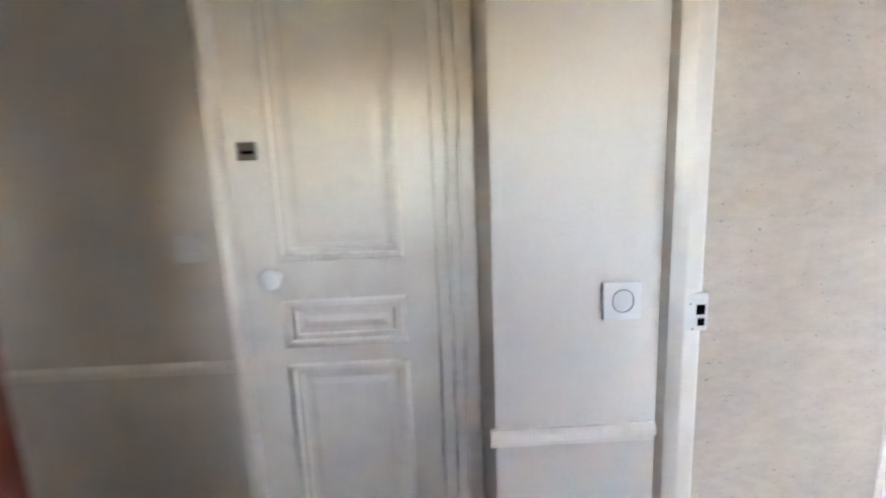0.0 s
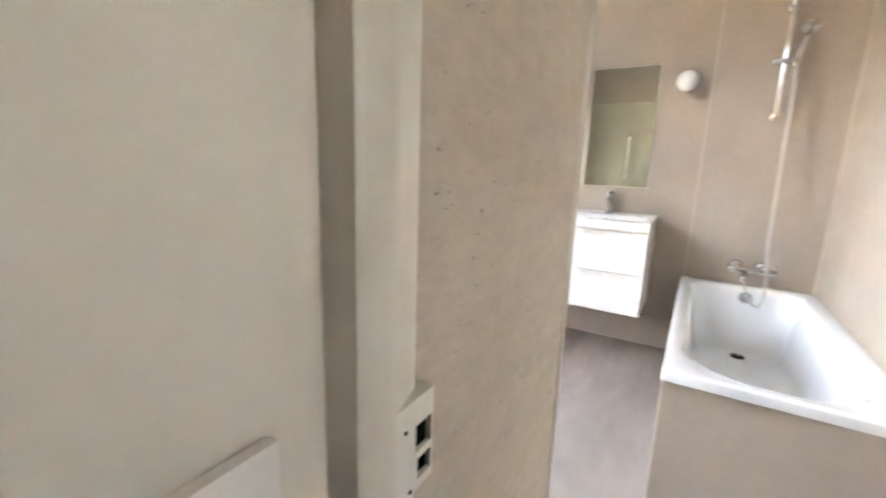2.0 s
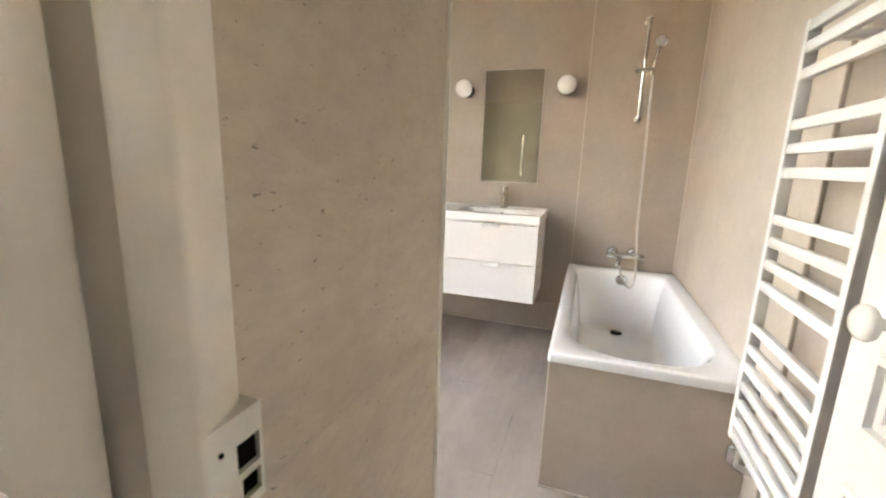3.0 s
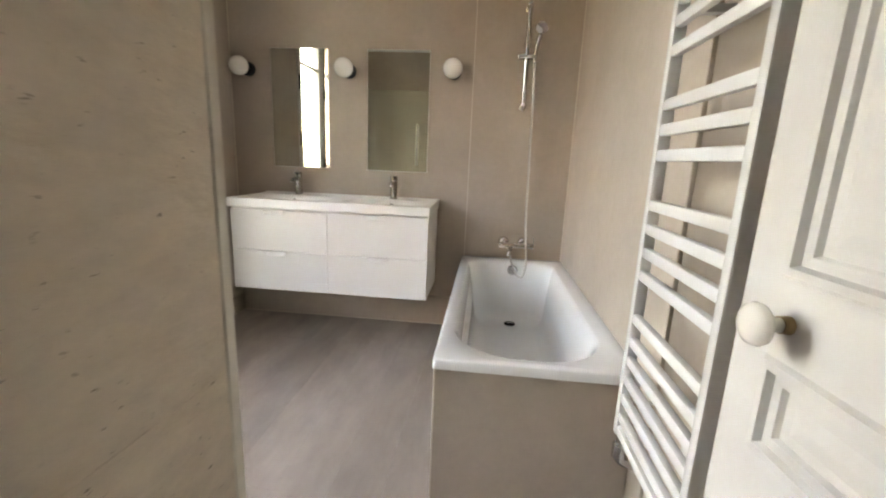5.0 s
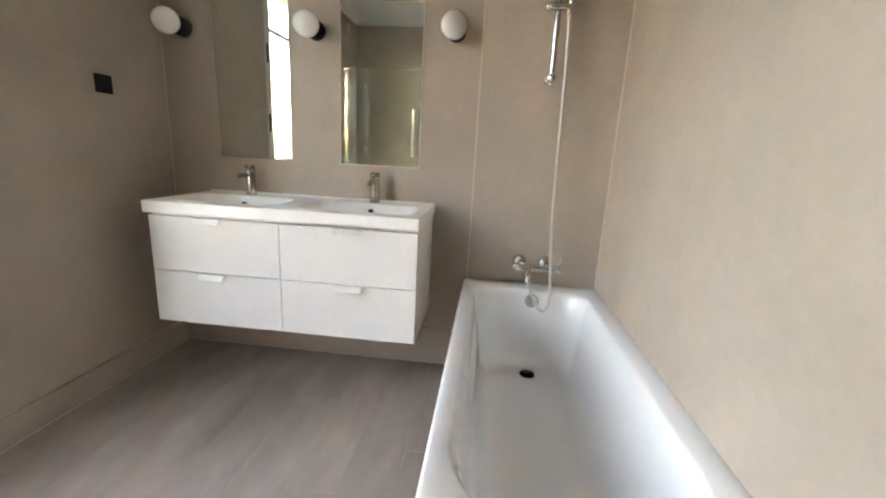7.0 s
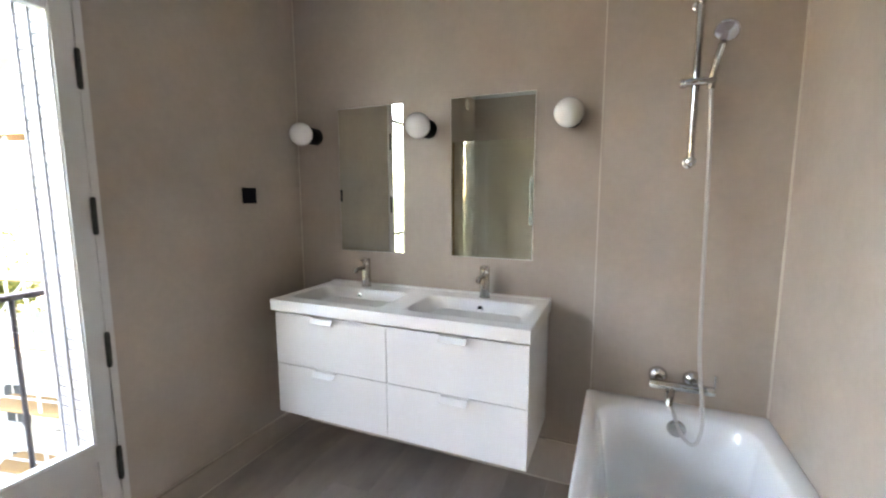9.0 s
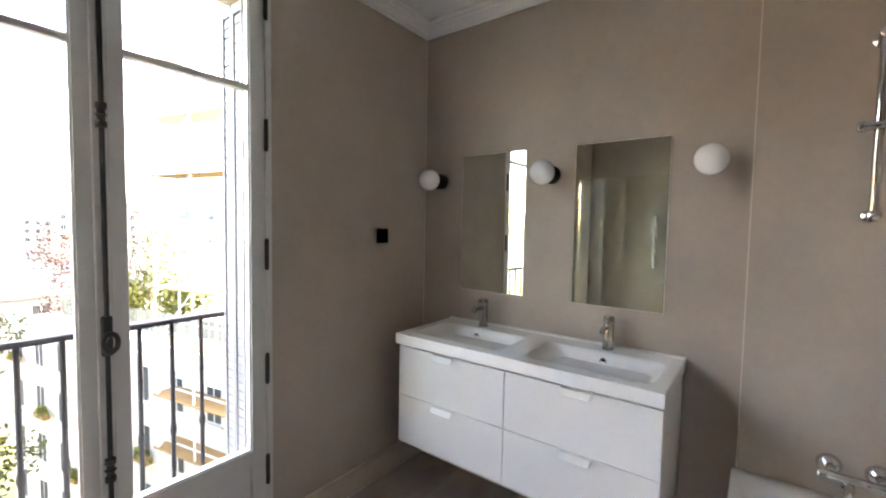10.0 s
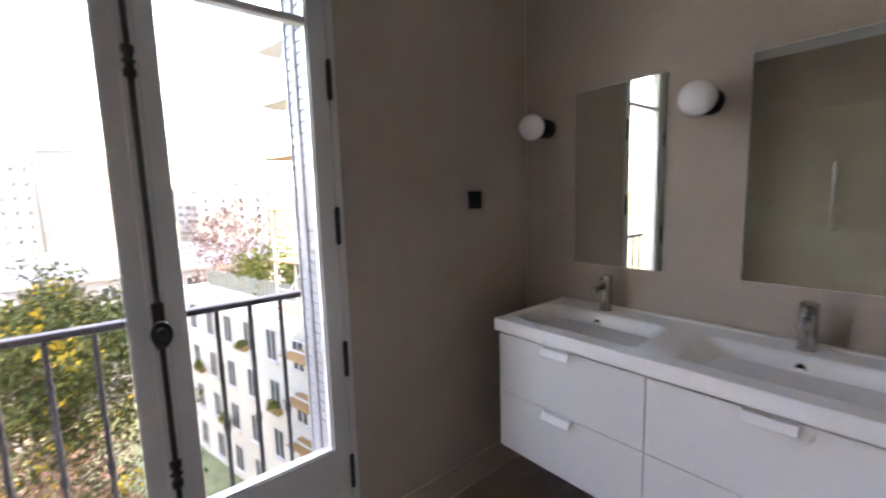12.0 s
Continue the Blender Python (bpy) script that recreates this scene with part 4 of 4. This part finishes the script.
def leaves(name, centres, radius, per, size, rng, mat, parent, flat=1.0):
    vs, fs = [], []
    for c in centres:
        for i in range(per):
            d = Vector((rng.gauss(0, 1), rng.gauss(0, 1), rng.gauss(0, 1) * flat)).normalized() * radius * rng.uniform(0.35, 1.0)
            p = Vector(c) + d
            u = Vector((rng.uniform(-1, 1), rng.uniform(-1, 1), rng.uniform(-1, 1))).normalized()
            v = u.orthogonal().normalized()
            s = size * rng.uniform(0.6, 1.3)
            n = len(vs)
            vs += [p - u * s, p + v * s * 0.55, p + u * s, p - v * s * 0.55]
            fs.append((n, n + 1, n + 2, n + 3))
    me = bpy.data.meshes.new(name)
    me.from_pydata([tuple(v) for v in vs], [], fs)
    me.materials.append(mat)
    ob = new(name, me)
    ob.parent = parent
    ob.matrix_parent_inverse = Matrix.Translation(-parent.location)
    return ob


rng = random.Random(11)
for x, y, top, spread in ((-17.5, -5.6, -4.5, 3.9), (-21.0, -3.2, -4.6, 3.0), (-14.0, -8.5, -6.6, 3.6), (-13.5, -3.6, -9.5, 3.0)):
    t = thing("garden_tree", "leafy green garden tree with some yellow leaves", "tree", (x, y, GROUND), "garden trees")
    tips = limbs((x, y, GROUND), (x, y, top), spread, 16, rng, 0.28, BARK, t)
    tips += [Vector((x, y, top + 1)) + Vector((rng.gauss(0, 0.5), rng.gauss(0, 0.5), rng.gauss(-0.3, 0.45))) * spread for _ in range(36)]
    leaves("crown", tips, 0.95, 130, 0.12, rng, LEAF_GREEN, t)
    leaves("yellow_crown", rng.sample(tips, 26), 0.7, 34, 0.14, rng, LEAF_YELLOW, t)
t = thing("dry_shrub", "tall brown leafless shrub below the window", "shrub", (-12, -3.1, GROUND))
tips = limbs((-12, -3.1, GROUND), (-12, -3.1, -5.6), 1.9, 26, rng, 0.13, BARK, t)
leaves("twigs", tips, 0.75, 45, 0.085, rng, DRY_TWIG, t)
leaves("yellow_leaves", rng.sample(tips, 12), 0.3, 7, 0.10, rng, LEAF_YELLOW, t)
for x, y, base, top, spread in ((-33, 6.6, -4.5, 0.6, 2.6), (-36.5, 5.9, -4.5, 0.2, 2.6), (-40, 8.5, -5, 0.7, 2.8)):
    t = thing("bare_tree", "leafless pale tree with russet twigs", "tree", (x, y, GROUND), "bare trees")
    tips = limbs((x, y, GROUND), (x, y, top), spread, 22, rng, 0.2, PALE_BARK, t)
    leaves("twigs", tips, 0.7, 22, 0.09, rng, TWIG, t)
for x, y, z, r in ((-28.6, 7.7, -2.9, 2.2), (-31.2, 7.0, -3.8, 1.2), (-26.2, 8.2, -3.7, 1.3)):
    t = thing("terrace_bush", "dense green-yellow bush on the roof terrace", "shrub", (x, y, GROUND + 11.0))
    part("trunk", lathe([(0.09, GROUND + 11.0), (0.06, z)], 8, "z", (x, y, 0)), BARK, t)
    leaves("crown", [(x + rng.gauss(0, 0.45) * r, y + rng.gauss(0, 0.45) * r, z + rng.gauss(0, 0.42) * r) for _ in range(26)], 0.55 * r, 60, 0.12, rng, LEAF_BUSH, t)
for i in range(6):
    x = -33 + i * 3.1
    y = 2.2 + (x + 34.5) * 0.2035 - 0.35
    for z in ((-6.9, -9.7, -12.4)[i % 3],):
        t = thing("window_box", "planted box on a window sill of the wing", "planter", (x, y, z))
        part("box", moved(bevelled(-0.6, 0.6, -0.16, 0.16, 0, 0.25, 0.01), pose(x, y, z, 0, 0, 11.5)), OCHRE, t)
        leaves("plants", [(x + rng.uniform(-0.5, 0.5), y, z + 0.35) for _ in range(8)], 0.3, 30, 0.08, rng, LEAF_BUSH, t)

# scaffold
sc = thing("scaffold", "galvanised tube scaffold with ochre board decks", "scaffold", (-17.5, 5.2, GROUND))
SM = pose(-18.2, 4.55, 0, 0, 0, 11.5)
XS, YS = (0.0, 2.4, 4.8), (0.0, 1.0)
for x in XS:
    for y in YS:
        part("standard", moved(lathe([(0.045, GROUND), (0.045, 8.2)], 8, "z", (x, y, 0)), SM), GALV, sc)
for k in range(11):
    z = -15.0 + k * 2.28
    part("deck", moved(bevelled(-0.2, 5.0, -0.1, 1.1, z, z + 0.06, 0.01, 1), SM), OCHRE if k < 9 else GALV, sc)
    for h in (0.5, 1.0):
        part("guard_rail", moved(lathe([(0.034, -0.1), (0.034, 4.9)], 8, "x", (0, 0, z + h)), SM), GALV, sc)
    part("brace", moved(tube([(0, 0, z), (2.4, 0, z + 2.28)], 0.034, 8), SM), GALV, sc)
    part("brace", moved(tube([(2.4, 1.0, z + 2.28), (4.8, 1.0, z)], 0.034, 8), SM), GALV, sc)

# ---- floor planks ----
rng = random.Random(7)
PLANK_W = 0.19
plank_meshes = {}


def plank_mesh(w, l):
    key = (round(w, 3), round(l, 3))
    if key not in plank_meshes:
        b = 0.0007
        plank_meshes[key] = finish(loft([[(0, 0, -0.006), (w, 0, -0.006), (w, l, -0.006), (0, l, -0.006)], [(0, 0, -b), (w, 0, -b), (w, l, -b), (0, l, -b)], [(b, b, 0), (w - b, b, 0), (w - b, l - b, 0), (b, l - b, 0)]], cap_last=True), "plank", TILE)
    return plank_meshes[key]


x = -0.058
while x < 2.26:
    x0, x1 = max(x, -0.0), min(x + PLANK_W, 2.264)
    y = -2.834 - rng.choice((0.0, 0.3, 0.55, 0.8))
    while y < -0.001:
        y0, y1 = max(y, -2.834), min(y + 1.2, -0.001)
        if y1 - y0 > 0.02:
            piece("plank", plank_mesh(x1 - x0 - 0.0006, y1 - y0 - 0.0006), floor, pose(x0, y0, 0))
        y += 1.2
    x += PLANK_W
